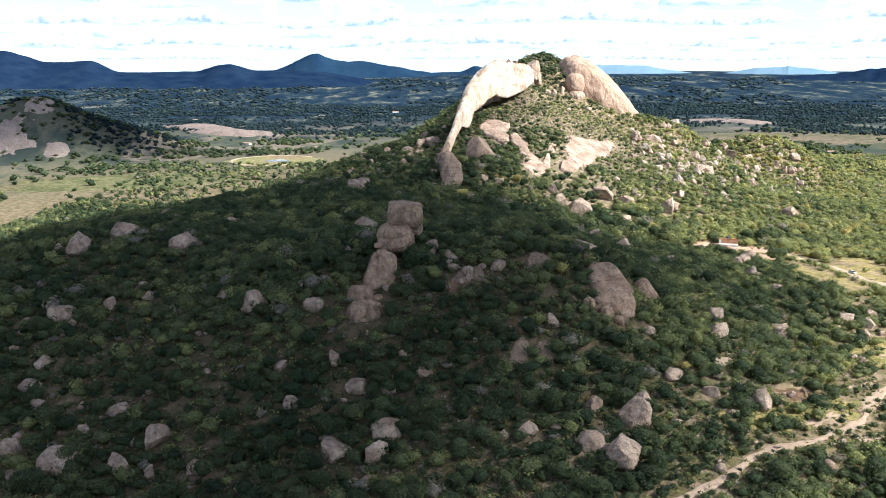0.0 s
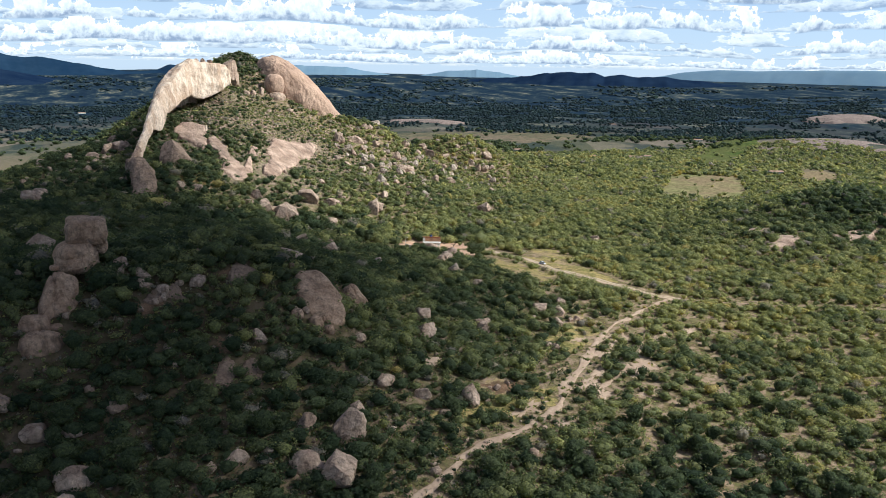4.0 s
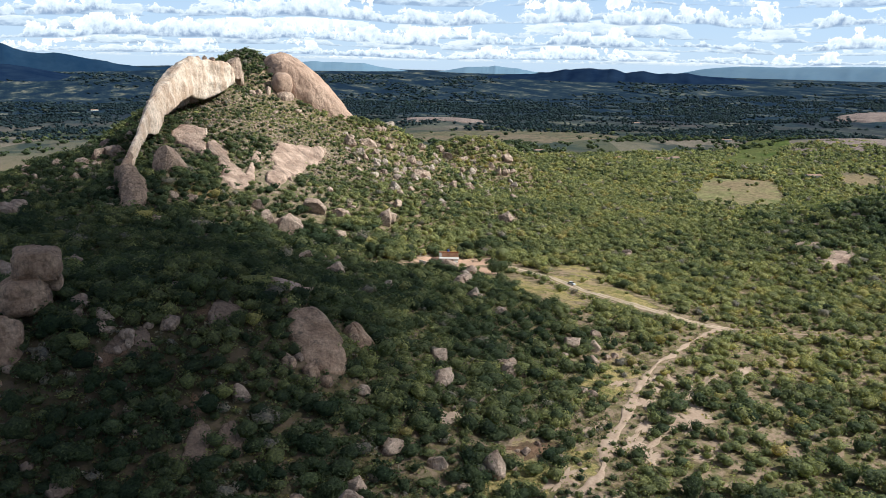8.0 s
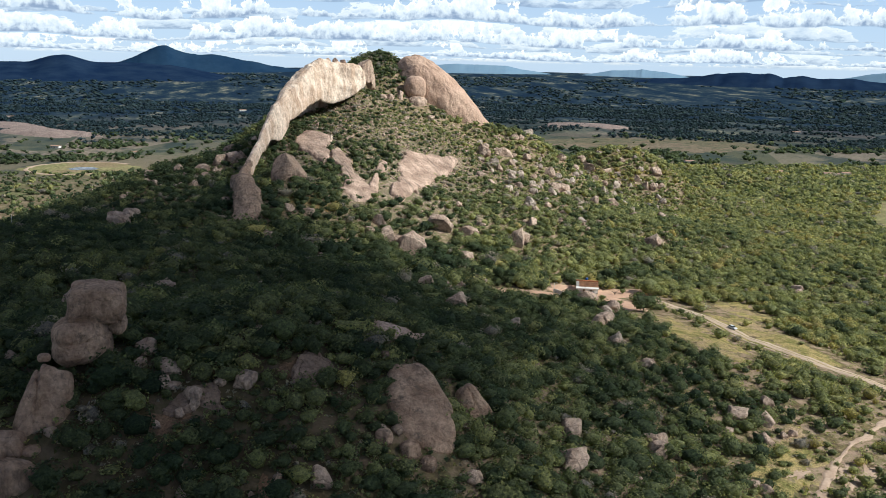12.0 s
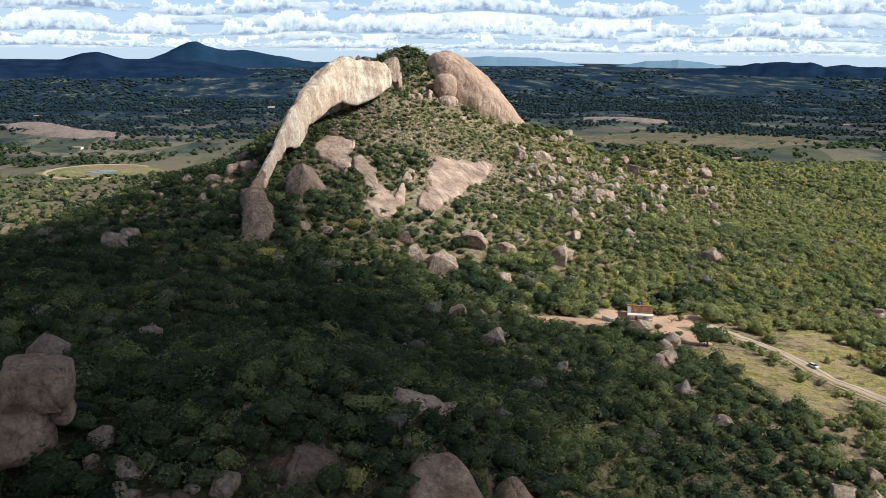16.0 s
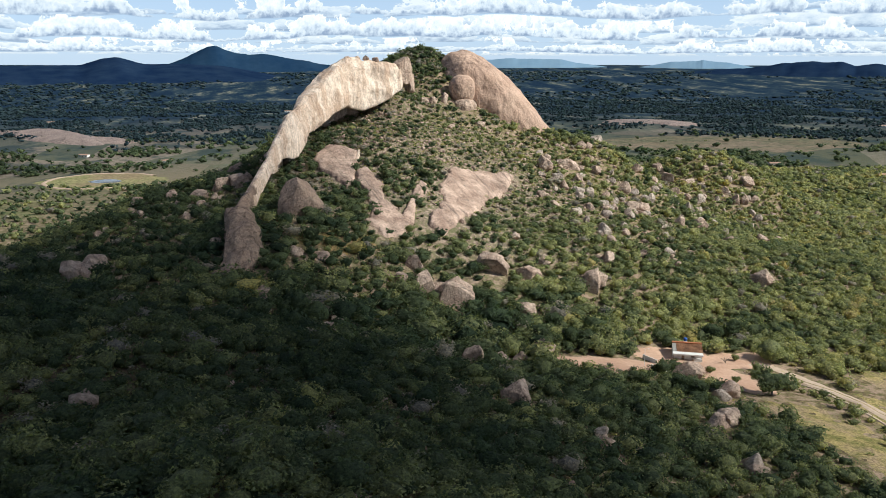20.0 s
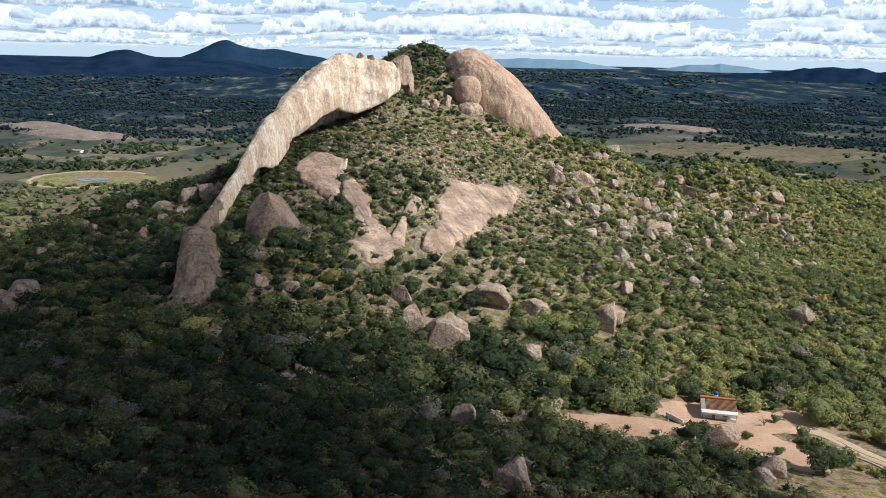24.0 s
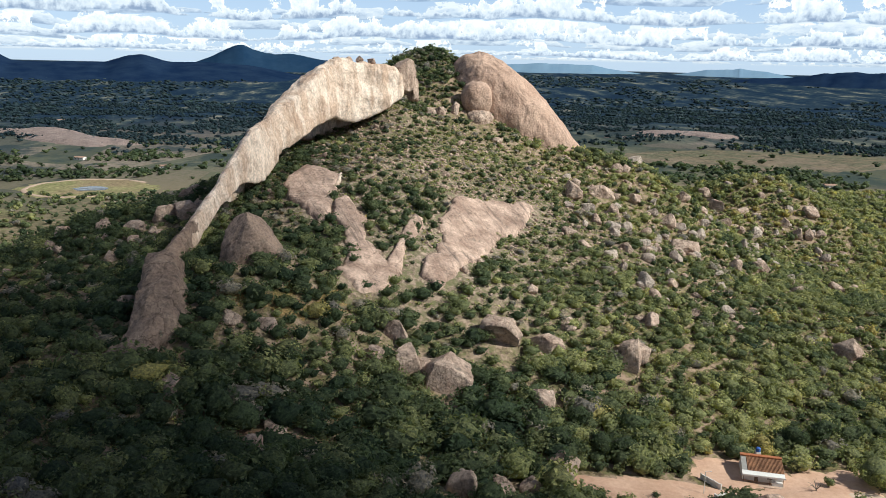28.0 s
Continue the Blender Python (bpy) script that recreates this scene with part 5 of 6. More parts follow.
tall = rng.uniform(0.6, 1.05, len(sx)) * (1 - 0.2 * upper)
plainness = smooth(110, 260, sx + 0.12 * (sy - 300))
kindred = fbm(sx, sy, 34, 3, 31)
flank = np.exp(-((sx - 215) ** 2 / 90 ** 2 + (sy - 640) ** 2 / 80 ** 2))
tint = 0.22 + 0.33 * plainness + 0.02 * upper - 0.14 * flank + 0.9 * (kindred - 0.5) * (0.65 - 0.1 * plainness) + rng.normal(0, 0.15, len(sx)) * (1 - 0.5 * upper)
tint += np.where(rng.random(len(sx)) < 0.03, 0.3, 0.0)
tint -= 0.42 * knoll
tint += lush * rng.normal(0.02, 0.12, len(sx))
tint = np.clip(tint, 0, 0.95)
tint[rng.random(len(sx)) < 0.03 + 0.14 * upper] = 1.0
d = near_line(sx, sy)
keep = (d < 640) | (rng.random(len(sx)) < 0.68)
sx, sy, rad, tall, tint, d = sx[keep], sy[keep], rad[keep], tall[keep], tint[keep], d[keep]
rad = rad * np.where(d < 640, 1.0, 1.15)
SEEDS = list(range(100, 114))
for lo, hi, leaves, core in ((0, 190, 74, 1), (190, 300, 56, 0), (300, 430, 34, 0), (430, 640, 12, 0), (640, 2000, 5, 0)):
    for large in (False, True):
        m = (d >= lo) & (d < hi) & ((rad > 3.0) == large)
        scatter("shrubs", sx[m], sy[m], rad[m], tall[m], tint[m], int(leaves * (1.9 if large else 0.86)), "dense green thorn scrub with scattered yellow bushes", SEEDS, core=core)

# woods and lone trees of the plain
fx, fy = jitter_grid(-1500, 2600, 560, 2700, 10)
r0 = np.hypot(fx - 100, fy - 350)
woods = fbm(fx, fy * 1.7, 120, 6, 41)
inside = (fx > -70 - 0.66 * fy) & (fx < 120 + 1.0 * fy) & ~((fx > -330) & (fx < 980) & (fy < 1060))
knob = np.exp(-((fx + 530) ** 2 + (fy - 1215) ** 2) / 90 ** 2) * (fy > 1130 + 0.3 * (fx + 500))
keep = inside & (rng.random(len(fx)) < np.maximum(np.where(woods > 0.50 + 0.09 * smooth(250, 50, fx) * smooth(2100, 1700, fy), 0.92, 0.055), knob) * (1 - smooth(1500, 2500, r0) * 0.5))
keep &= ~((np.hypot((fx + 212) / 66, (fy - 1098) / 68) < 1) | ((np.hypot((fx - 555) / 215, (fy - 1345) / 125) < 1) & (rng.random(len(fx)) < 0.93)) | (np.hypot((fx - 985) / 150, (fy - 1010) / 110) < 1) | (np.hypot((fx - 640 - (fy - 900) * 0.75) / 45, (fy - 900) / 150) < 1))
fx, fy, r0 = fx[keep], fy[keep], r0[keep]
# trees beyond 1050 to 1300 m take the leaves with haze in their colour
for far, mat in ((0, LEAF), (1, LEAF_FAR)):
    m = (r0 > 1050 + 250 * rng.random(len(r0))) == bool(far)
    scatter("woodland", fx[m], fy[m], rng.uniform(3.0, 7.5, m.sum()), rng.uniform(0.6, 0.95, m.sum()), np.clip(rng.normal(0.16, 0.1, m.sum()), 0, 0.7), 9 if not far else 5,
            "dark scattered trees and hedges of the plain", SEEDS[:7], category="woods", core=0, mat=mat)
hx, hy = jitter_grid(-2700, 4300, 1500, 4700, 29)
r1 = np.hypot(hx - 60, hy - 300)
m = (hx > -70 - 0.66 * hy) & (hx < 120 + 1.0 * hy) & (r1 > 2000) & (r1 < 4100) & (fbm(hx, hy * 0.6, 190, 6, 44) > 0.50) & (rng.random(len(hx)) < 0.75)
hx, hy = hx[m], hy[m]
scatter("woodland", hx, hy, rng.uniform(5, 15, len(hx)), rng.uniform(0.35, 0.6, len(hx)), np.clip(rng.normal(0.25, 0.22, len(hx)), 0, 1), 4, "far woods of the plain, tinted blue for haze", SEEDS[:7], category="woods", core=0, mat=LEAF_FAR)
kx, ky = rng.uniform(-600, -370, 900), rng.uniform(1120, 1340, 900)
m = rng.random(900) < np.exp(-((kx + 490) ** 2 / 85 ** 2 + (ky - 1225) ** 2 / 75 ** 2)) * 1.3
m &= np.hypot((kx + 535) / 42, (ky - 1130) / 62) > 1
scatter("woodland", kx[m], ky[m], rng.uniform(3.5, 7, m.sum()), rng.uniform(0.6, 0.9, m.sum()), np.clip(rng.normal(0.12, 0.1, m.sum()), 0, 0.7), 9, "scrub wood on a granite knob, tinted blue for haze", SEEDS[:7], category="woods", core=0, mat=LEAF_FAR)
bx, by = jitter_grid(-420, 520, -160, 640, 5.0)
m = ((by < 116) | (bx < -70 - 0.62 * (by - 20)) | (bx > 90 + 1.05 * (by - 20))) & (rng.random(len(bx)) < 0.86)
bx, by = bx[m], by[m]
scatter("shrubs", bx, by, rng.uniform(1.8, 4.4, len(bx)), rng.uniform(0.7, 1.1, len(bx)), np.clip(0.1 + 0.8 * (fbm(bx, by, 34, 3, 31) - 0.2) * 0.7, 0, 0.9), 9, "dense green thorn scrub with scattered yellow bushes", SEEDS, core=0)


# ---- helpers for things with parts ----
def part(name, bm, mat, parent, label=""):
    me = bpy.data.meshes.new(name)
    bm.to_mesh(me)
    bm.free()
    me.materials.append(mat)
    ob = new(name, me)
    ob.parent = parent
    if label:
        ob["label"] = label
    return ob


def box(cx, cy, cz, sx, sy, sz, bevel=0.03, turn=0):
    bm = bmesh.new()
    bmesh.ops.create_cube(bm, size=1)
    bmesh.ops.transform(bm, matrix=pose(cx, cy, cz, 0, 0, turn) @ Matrix.Diagonal((sx, sy, sz, 1)), verts=bm.verts)
    if bevel:
        bmesh.ops.bevel(bm, geom=bm.edges[:], offset=bevel, segments=2, affect="EDGES")
    return bm


def tube(points, radii, sides=7):
    bm = bmesh.new()
    rings = []
    for i, (p, r) in enumerate(zip(points, radii)):
        p = Vector(p)
        d = (Vector(points[min(i + 1, len(points) - 1)]) - Vector(points[max(i - 1, 0)])).normalized()
        a = d.orthogonal().normalized()
        b = d.cross(a)
        rings.append([bm.verts.new(p + (a * math.cos(2 * math.pi * k / sides) + b * math.sin(2 * math.pi * k / sides)) * r) for k in range(sides)])
    for u, v in zip(rings, rings[1:]):
        for k in range(sides):
            bm.faces.new((u[k], u[(k + 1) % sides], v[(k + 1) % sides], v[k]))
    bm.faces.new(rings[0][::-1])
    bm.faces.new(rings[-1])
    return bm


def empty(name, x, y, z, turn=0):
    ob = new(name)
    ob.matrix_world = pose(x, y, z, 0, 0, turn)
    return ob


# ---- trees ----
def tree(label, radius, height, stem, tint_mid, leaves, seed, flat=0.75, bare=False):
    rnd = random.Random(seed)
    root = empty("tree", 0, 0, 0)
    lean = Vector((rnd.uniform(-0.12, 0.12), rnd.uniform(-0.12, 0.12), 1))
    trunk = [tuple(lean * stem * k / 4 + Vector((rnd.uniform(-0.08, 0.08), rnd.uniform(-0.08, 0.08), 0))) for k in range(5)]
    part("trunk", tube(trunk, [0.30, 0.24, 0.2, 0.17, 0.14], 8), BARK, root)
    top = Vector(trunk[-1])
    for k in range(7 if bare else 4):
        a = k * 6.283 / (7 if bare else 4) + rnd.uniform(-0.4, 0.4)
        out = radius * rnd.uniform(0.55, 0.8)
        end = top + Vector((math.cos(a) * out, math.sin(a) * out, (height - stem) * rnd.uniform(0.35, 0.7)))
        mid = top.lerp(end, 0.5) + Vector((0, 0, 0.25))
        limb = part("limb", tube([tuple(top - Vector((0, 0, 0.15))), tuple(mid), tuple(end)], [0.13, 0.08, 0.03], 6), BARK, root)
    v, f = crown(leaves, seed, flat, 13, 1.5 if not bare else 0.35, None if bare else 2)
    v = v * (radius, radius, (height - stem * 0.55) / (1.3 * flat)) + (0, 0, stem * 0.55)
    me = mesh_from("crown", v, f, LEAF, True)
    tint_attr(me, np.full(len(v), tint_mid))
    ob = new("crown", me)
    ob.parent = root
    tagged(root, label, "tree")
    return root


TREES = {
    "dark": tree("dense dark green tree with a rounded crown", 4.2, 6.6, 2.2, 0.16, 900, 201),
    "broad": tree("broad mid-green tree with an uneven crown", 4.8, 6.2, 2.0, 0.30, 900, 202, 0.65),
    "pale": tree("pale green umbrella-shaped thorn tree", 5.0, 5.2, 1.8, 0.52, 900, 203, 0.5),
    "yellow": tree("yellowish green scrub tree", 2.8, 4.2, 1.3, 0.84, 600, 204),
    "bare": tree("bare grey thorn tree with thin twigs", 2.8, 3.6, 1.0, 1.0, 160, 205, 0.8, True),
    "small": tree("small fresh green tree", 2.2, 3.6, 1.2, 0.42, 420, 206),
}
placed = set()


def plant(kind, x, y, size=1.0, turn=0, group="trees of the scrub"):
    src = TREES[kind]
    m = pose(x, y, gz(x, y) - 0.1, 0, 0, turn)
    if kind in placed:
        ob = copy_thing(src, m)
    else:
        ob = src
        placed.add(kind)
        ob.matrix_world = m
    ob.scale = (size, size, size)
    ob["group"] = group
    return ob


YARD_TREES = [("dark", 134, 494, 1.35), ("dark", 127, 495, 1.4), ("broad", 141, 499, 1.35), ("dark", 149, 500, 1.25), ("broad", 118, 490, 1.2), ("dark", 116, 496, 1.3),
              ("broad", 166, 507, 0.95), ("dark", 186, 509, 1.5), ("dark", 197, 512, 1.55), ("broad", 207, 513, 1.3), ("pale", 201, 488, 1.5), ("broad", 183, 450.5, 1.6),
              ("bare", 182, 484, 1.0), ("small", 187, 487, 0.85), ("small", 172, 474, 0.9), ("small", 143, 466, 1.0), ("broad", 160, 476, 0.85), ("bare", 134, 471, 1.2),
              ("dark", 151, 452, 1.1), ("broad", 140, 456, 1.1), ("small", 176, 462, 0.9), ("dark", 157, 446, 1.0), ("broad", 109, 480, 1.1), ("dark", 100, 490, 1.15),
              ("dark", 90, 497, 1.2), ("broad", 78, 500, 1.2), ("dark", 105, 505, 1.2), ("dark", 125, 510, 1.25), ("broad", 112, 520, 1.1), ("dark", 95, 520, 1.1)]
for k, (kind, x, y, size) in enumerate(YARD_TREES):
    plant(kind, x, y, size, k * 67, "trees round the yard")

pick = np.where((d < 330) & (rad > 2.8) & (rng.random(len(sx)) < 0.11))[0][:230]
for k in pick:
    t = tint[k]
    kind = "bare" if t > 0.95 else "yellow" if t > 0.72 else "pale" if t > 0.58 else "small" if t > 0.46 else "broad" if t > 0.3 else "dark"
    plant(kind, float(sx[k]), float(sy[k]), float(rad[k]) / 3.9, float(k * 41 % 360))


def blue_bush(x, y):
    root = empty("flowering_tree", x, y, gz(x, y) - 0.1)
    part("trunk", tube([(0, 0, 0), (0.1, 0, 0.9), (0.05, 0.1, 1.7)], [0.16, 0.12, 0.08]), BARK, root)
    v, f = crown(340, 301, 0.7, 8, 0.55, None)
    v = v * (2.8, 2.4, 2.2) + (0, 0, 1.2)
    ob = new("crown", mesh_from("crown", v, f, plain("blue_blossom", (0.10, 0.17, 0.38), (0.22, 0.28, 0.46), 2.0)))
    ob.parent = root
    tagged(root, "small tree with hazy blue blossom", "tree")


blue_bush(183.5, 499)


# ---- the hut in the yard ----
def tile_roof(x0, x1, y0, z0, y1, z1, pitch=0.34, thick=0.12):
    """Courses of rounded clay tiles running down the slope."""
    bm = bmesh.new()
    n = int((x1 - x0) / pitch)
    rows = max(3, int(math.hypot(y1 - y0, z1 - z0) / 0.5))
    for i in range(n):
        cx = x0 + (i + 0.5) * (x1 - x0) / n
        for j in range(rows):
            t0, t1 = j / rows, min(1.0, (j + 1.12) / rows)
            jit = (math.sin(i * 12.9 + j * 78.2) * 43758.5) % 1.0 * 0.03
            ring = []
            for t, up in ((t0, 0.0), (t1, 0.03)):
                y, z = y0 + (y1 - y0) * t, z0 + (z1 - z0) * t + up + jit
                ring.append([bm.verts.new((cx + s * pitch * 0.5, y, z + h)) for s, h in ((-1, 0), (-0.55, 0.09), (0, thick), (0.55, 0.09), (1, 0))])
            for a, b, c, e in zip(ring[0], ring[0][1:], ring[1][1:], ring[1]):
                bm.faces.new((a, b, c, e))
    return bm


def slope_panel(x0, x1, y0, z0, y1, z1, thick=0.1):
    bm = bmesh.new()
    lo = [bm.verts.new(p) for p in ((x0, y0, z0), (x1, y0, z0), (x1, y1, z1), (x0, y1, z1))]
    hi = [bm.verts.new((v.co.x, v.co.y, v.co.z + thick)) for v in lo]
    bm.faces.new(lo[::-1])
    bm.faces.new(hi)
    for k in range(4):
        bm.faces.new((lo[k], lo[(k + 1) % 4], hi[(k + 1) % 4], hi[k]))
    bmesh.ops.recalc_face_normals(bm, faces=bm.faces)
    return bm


CEMENT = plain("grey_cement", (0.26, 0.245, 0.225), (0.40, 0.38, 0.35), 1.2)


def hut(x, y, turn):
    root = empty("hut", x, y, gz(x, y) - 0.15, turn)
    part("floor_slab", box(0, -0.3, 0.12, 10.8, 12.4, 0.24), DIRT, root, "pale concrete floor")
    part("back_wall", box(0, 5.0, 1.5, 10.2, 0.25, 2.8), WHITE, root)
    part("side_wall", box(-5.0, 0.6, 1.5, 0.25, 8.6, 2.8), WHITE, root)
    part("side_wall", box(5.0, 0.6, 1.5, 0.25, 8.6, 2.8), WHITE, root)
    part("front_wall", box(0, -3.6, 1.5, 9.8, 0.25, 2.8), WHITE, root)
    dr = part("door", box(-1.6, -3.76, 1.2, 1.0, 0.08, 2.1, 0.02), WOOD, root, "dark plank door")
    part("handle", box(-1.25, -3.83, 1.15, 0.12, 0.05, 0.05, 0.01), METAL, dr)
    win = part("window", box(1.8, -3.75, 1.7, 1.3, 0.08, 1.0, 0.02), WOOD, root, "wooden window shutter")
    part("sill", box(1.8, -3.82, 1.15, 1.5, 0.2, 0.08, 0.02), WHITE, win)
    part("tile_slope", tile_roof(-3.9, 5.4, -3.6, 3.0, 3.2, 4.3), BROWNTILE, root, "mottled old brown clay tiles")
    part("roof_deck", slope_panel(-3.9, 5.4, -3.6, 2.86, 3.2, 4.16), WOOD, root)
    part("grey_panel", slope_panel(-5.3, -3.95, -3.6, 2.92, 3.2, 4.2), CEMENT, root, "grey cement roof panel")
    part("back_slope", tile_roof(-5.4, 5.4, 5.6, 3.1, 3.2, 4.42), TILE, root, "bright orange clay tiles")
    part("ridge", box(0, 3.3, 4.5, 10.9, 1.5, 0.32, 0.1), TILE, root, "bright orange ridge tiles")
    part("awning", slope_panel(-5.4, 5.4, -5.3, 2.66, -3.5, 2.98, 0.12), WHITE, root, "white sheet awning")
    part("fascia", box(0, -5.35, 2.55, 10.9, 0.1, 0.5, 0.02), WHITE, root, "white painted fascia board")
    for px in (-5.0, -1.7, 1.7, 5.0):
        part("post", tube([(px, -5.1, 0.2), (px, -5.1, 2.7)], [0.09, 0.08], 8), WOOD, root)
    part("counter", box(3.6, -4.7, 0.65, 2.6, 1.2, 0.95), WHITE, root, "low whitewashed counter")
    part("bench", box(-2.6, -5.0, 0.6, 2.6, 0.5, 0.12), WOOD, root)
    tagged(root, "small whitewashed hut with clay tile roof and white awning", "hut")
    return root


hut(171, 493.2, -17)


def water_drum(x, y, z0):
    root = empty("water_tank", x, y, z0)
    bm = tube([(0, 0, 0), (0, 0, 0.1), (0, 0, 0.95), (0, 0, 1.15)], [0.6, 0.68, 0.72, 0.5], 16)
    part("tank", bm, BLUE, root)
    part("lid", tube([(0, 0, 1.14), (0, 0, 1.24)], [0.42, 0.38], 14), BLUE, root)
    part("stand", box(0, 0, -1.6, 1.3, 1.3, 3.1), WHITE, root, "whitewashed brick stand")
    tagged(root, "blue plastic water tank on a stand behind the hut", "water tank")


water_drum(173.2, 500.8, gz(173.2, 500.8) + 3.1)


def low_wall(x0, y0, x1, y1, h, label):
    L = math.hypot(x1 - x0, y1 - y0)
    root = empty("garden_wall", (x0 + x1) / 2, (y0 + y1) / 2, min(gz(x0, y0), gz(x1, y1)) - 0.2, math.degrees(math.atan2(y1 - y0, x1 - x0)))
    part("wall", box(0, 0, h / 2, L, 0.22, h, 0.03), WHITE, root)
    part("coping", box(0, 0, h + 0.05, L + 0.1, 0.34, 0.12, 0.03), WHITE, root)
    n = max(2, int(L / 2.2))
    for k in range(n + 1):
        part("pier", box(-L / 2 + k * L / n, 0, h / 2 + 0.1, 0.36, 0.36, h + 0.3, 0.03), WHITE, root)
    tagged(root, label, "wall", "whitewashed yard walls")


low_wall(153.4, 490.5, 156.4, 484.5, 1.9, "whitewashed gate wall beside the yard lane")
low_wall(152.6, 478.6, 155.6, 472.4, 1.7, "whitewashed low wall with piers by the boulder")
low_wall(152.6, 478.6, 156.2, 480.2, 1.7, "short whitewashed return wall by the boulder")


def pole(x, y, h, label, lamp=True):
    root = empty("street_lamp" if lamp else "utility_pole", x, y, gz(x, y) - 0.2)
    part("pole", tube([(0, 0, 0), (0, 0, h * 0.5), (0, 0, h)], [0.12, 0.1, 0.08], 8), WHITE, root)
    if lamp:
        part("arm", tube([(0, 0, h - 0.1), (0.5, 0, h + 0.1), (1.1, 0, h + 0.1)], [0.05, 0.04, 0.04], 6), METAL, root)
        part("lamp_head", box(1.3, 0, h + 0.08, 0.5, 0.2, 0.12, 0.03), METAL, root)
    else:
        part("crossbar", box(0, 0, h - 0.4, 1.6, 0.12, 0.12, 0.02), WOOD, root)
    tagged(root, label, "pole")


pole(150.6, 481, 6.5, "pale lamp post beside the yard lane")
pole(-96, 508, 7.5, "slender pale pole rising from dark scrub", False)
pole(-112, 520, 7.0, "slender pale pole rising from dark scrub", False)


# ---- the car on the road ----
def car(x, y, turn):
    root = empty("car", x, y, gz(x, y) + 0.25, turn)
    bm = bmesh.new()
    prof = [(-2.05, 0.35), (-2.1, 0.75), (-1.85, 0.98), (-1.0, 1.02), (1.1, 0.98), (1.95, 0.82), (2.1, 0.6), (2.05, 0.35)]
    sides = [[bm.verts.new((px, s * 0.84, pz)) for px, pz in prof] for s in (-1, 1)]
    bm.faces.new(sides[0])
    bm.faces.new(sides[1][::-1])
    for k in range(len(prof)):
        bm.faces.new((sides[0][k], sides[1][k], sides[1][(k + 1) % len(prof)], sides[0][(k + 1) % len(prof)]))
    bmesh.ops.recalc_face_normals(bm, faces=bm.faces)
    bmesh.ops.bevel(bm, geom=bm.edges[:], offset=0.06, segments=2, affect="EDGES")
    part("body", bm, METAL, root)
    bm = bmesh.new()
    lo = [bm.verts.new(p) for p in ((-1.75, -0.76, 0.97), (1.15, -0.76, 0.97), (1.15, 0.76, 0.97), (-1.75, 0.76, 0.97))]
    hi = [bm.verts.new(p) for p in ((-1.25, -0.62, 1.46), (0.35, -0.62, 1.46), (0.35, 0.62, 1.46), (-1.25, 0.62, 1.46))]
    for k in range(4):
        bm.faces.new((lo[k], lo[(k + 1) % 4], hi[(k + 1) % 4], hi[k]))
    bm.faces.new(hi)
    bm.faces.new(lo[::-1])
    part("windows", bm, GLASS, root, "dark tinted windows")
    part("roof", box(-0.45, 0, 1.48, 1.7, 1.28, 0.07, 0.03), METAL, root)
    for wx in (-1.3, 1.3):
        for wy in (-0.8, 0.8):
            wh = part("wheel", tube([(wx, wy - 0.1, 0.32), (wx, wy + 0.1, 0.32)], [0.32, 0.32], 18), RUBBER, root, "black tyre")
            part("rim", tube([(wx, wy - 0.11, 0.32), (wx, wy + 0.11, 0.32)], [0.18, 0.18], 14), METAL, wh, "silver wheel rim")
    for wy in (-0.6, 0.6):
        part("headlight", box(2.07, wy, 0.68, 0.08, 0.32, 0.14, 0.02), WHITE, root)
        part("tail_light", box(-2.1, wy, 0.72, 0.06, 0.28, 0.14, 0.02), TILE, root, "red tail light")
    tagged(root, "silver hatchback parked on the dirt road", "car")


car(213.6, 427.5, -70)


# ---- far farmhouses ----
PALETILE = plain("faded_clay_tile", (0.30, 0.19, 0.14), (0.44, 0.29, 0.22), 1.0)

def farmhouse(x, y, turn, w, dp, label, wall=None):
    root = empty("farmhouse", x, y, gz(x, y) - 0.2, turn)
    part("wall", box(0, 0, 1.6, w, dp, 3.2), wall or WHITE, root)
    part("roof", slope_panel(-w / 2 - 0.4, w / 2 + 0.4, -dp / 2 - 0.5, 3.1, 0, 4.2), PALETILE, root, "faded clay tile roof")
    part("roof", slope_panel(-w / 2 - 0.4, w / 2 + 0.4, dp / 2 + 0.5, 3.1, 0, 4.2), PALETILE, root, "faded clay tile roof")
    part("door", box(0, -dp / 2 - 0.04, 1.2, 1.1, 0.1, 2.2, 0.02), WOOD, root)
    for k in (-1, 1):
        part("window", box(k * w * 0.3, -dp / 2 - 0.04, 1.7, 1.2, 0.1, 1.1, 0.02), GLASS, root)
    tagged(root, label, "house", "far farmhouses")


for k, (x, y, w, dp) in enumerate(((611, 968, 16, 9), (632, 975, 10, 8), (684, 792, 15, 9), (560, 990, 12, 8), (500, 1090, 12, 8), (860, 1180, 14, 8), (-180, 1250, 12, 8), (-300, 1330, 12, 8), (-560, 1980, 16, 9), (300, 2050, 14, 9), (980, 1650, 14, 9), (-120, 2300, 16, 9))):
    farmhouse(x, y, k * 37 % 60 - 30, w, dp, "whitewashed farmhouse with faded tile roof among fields")


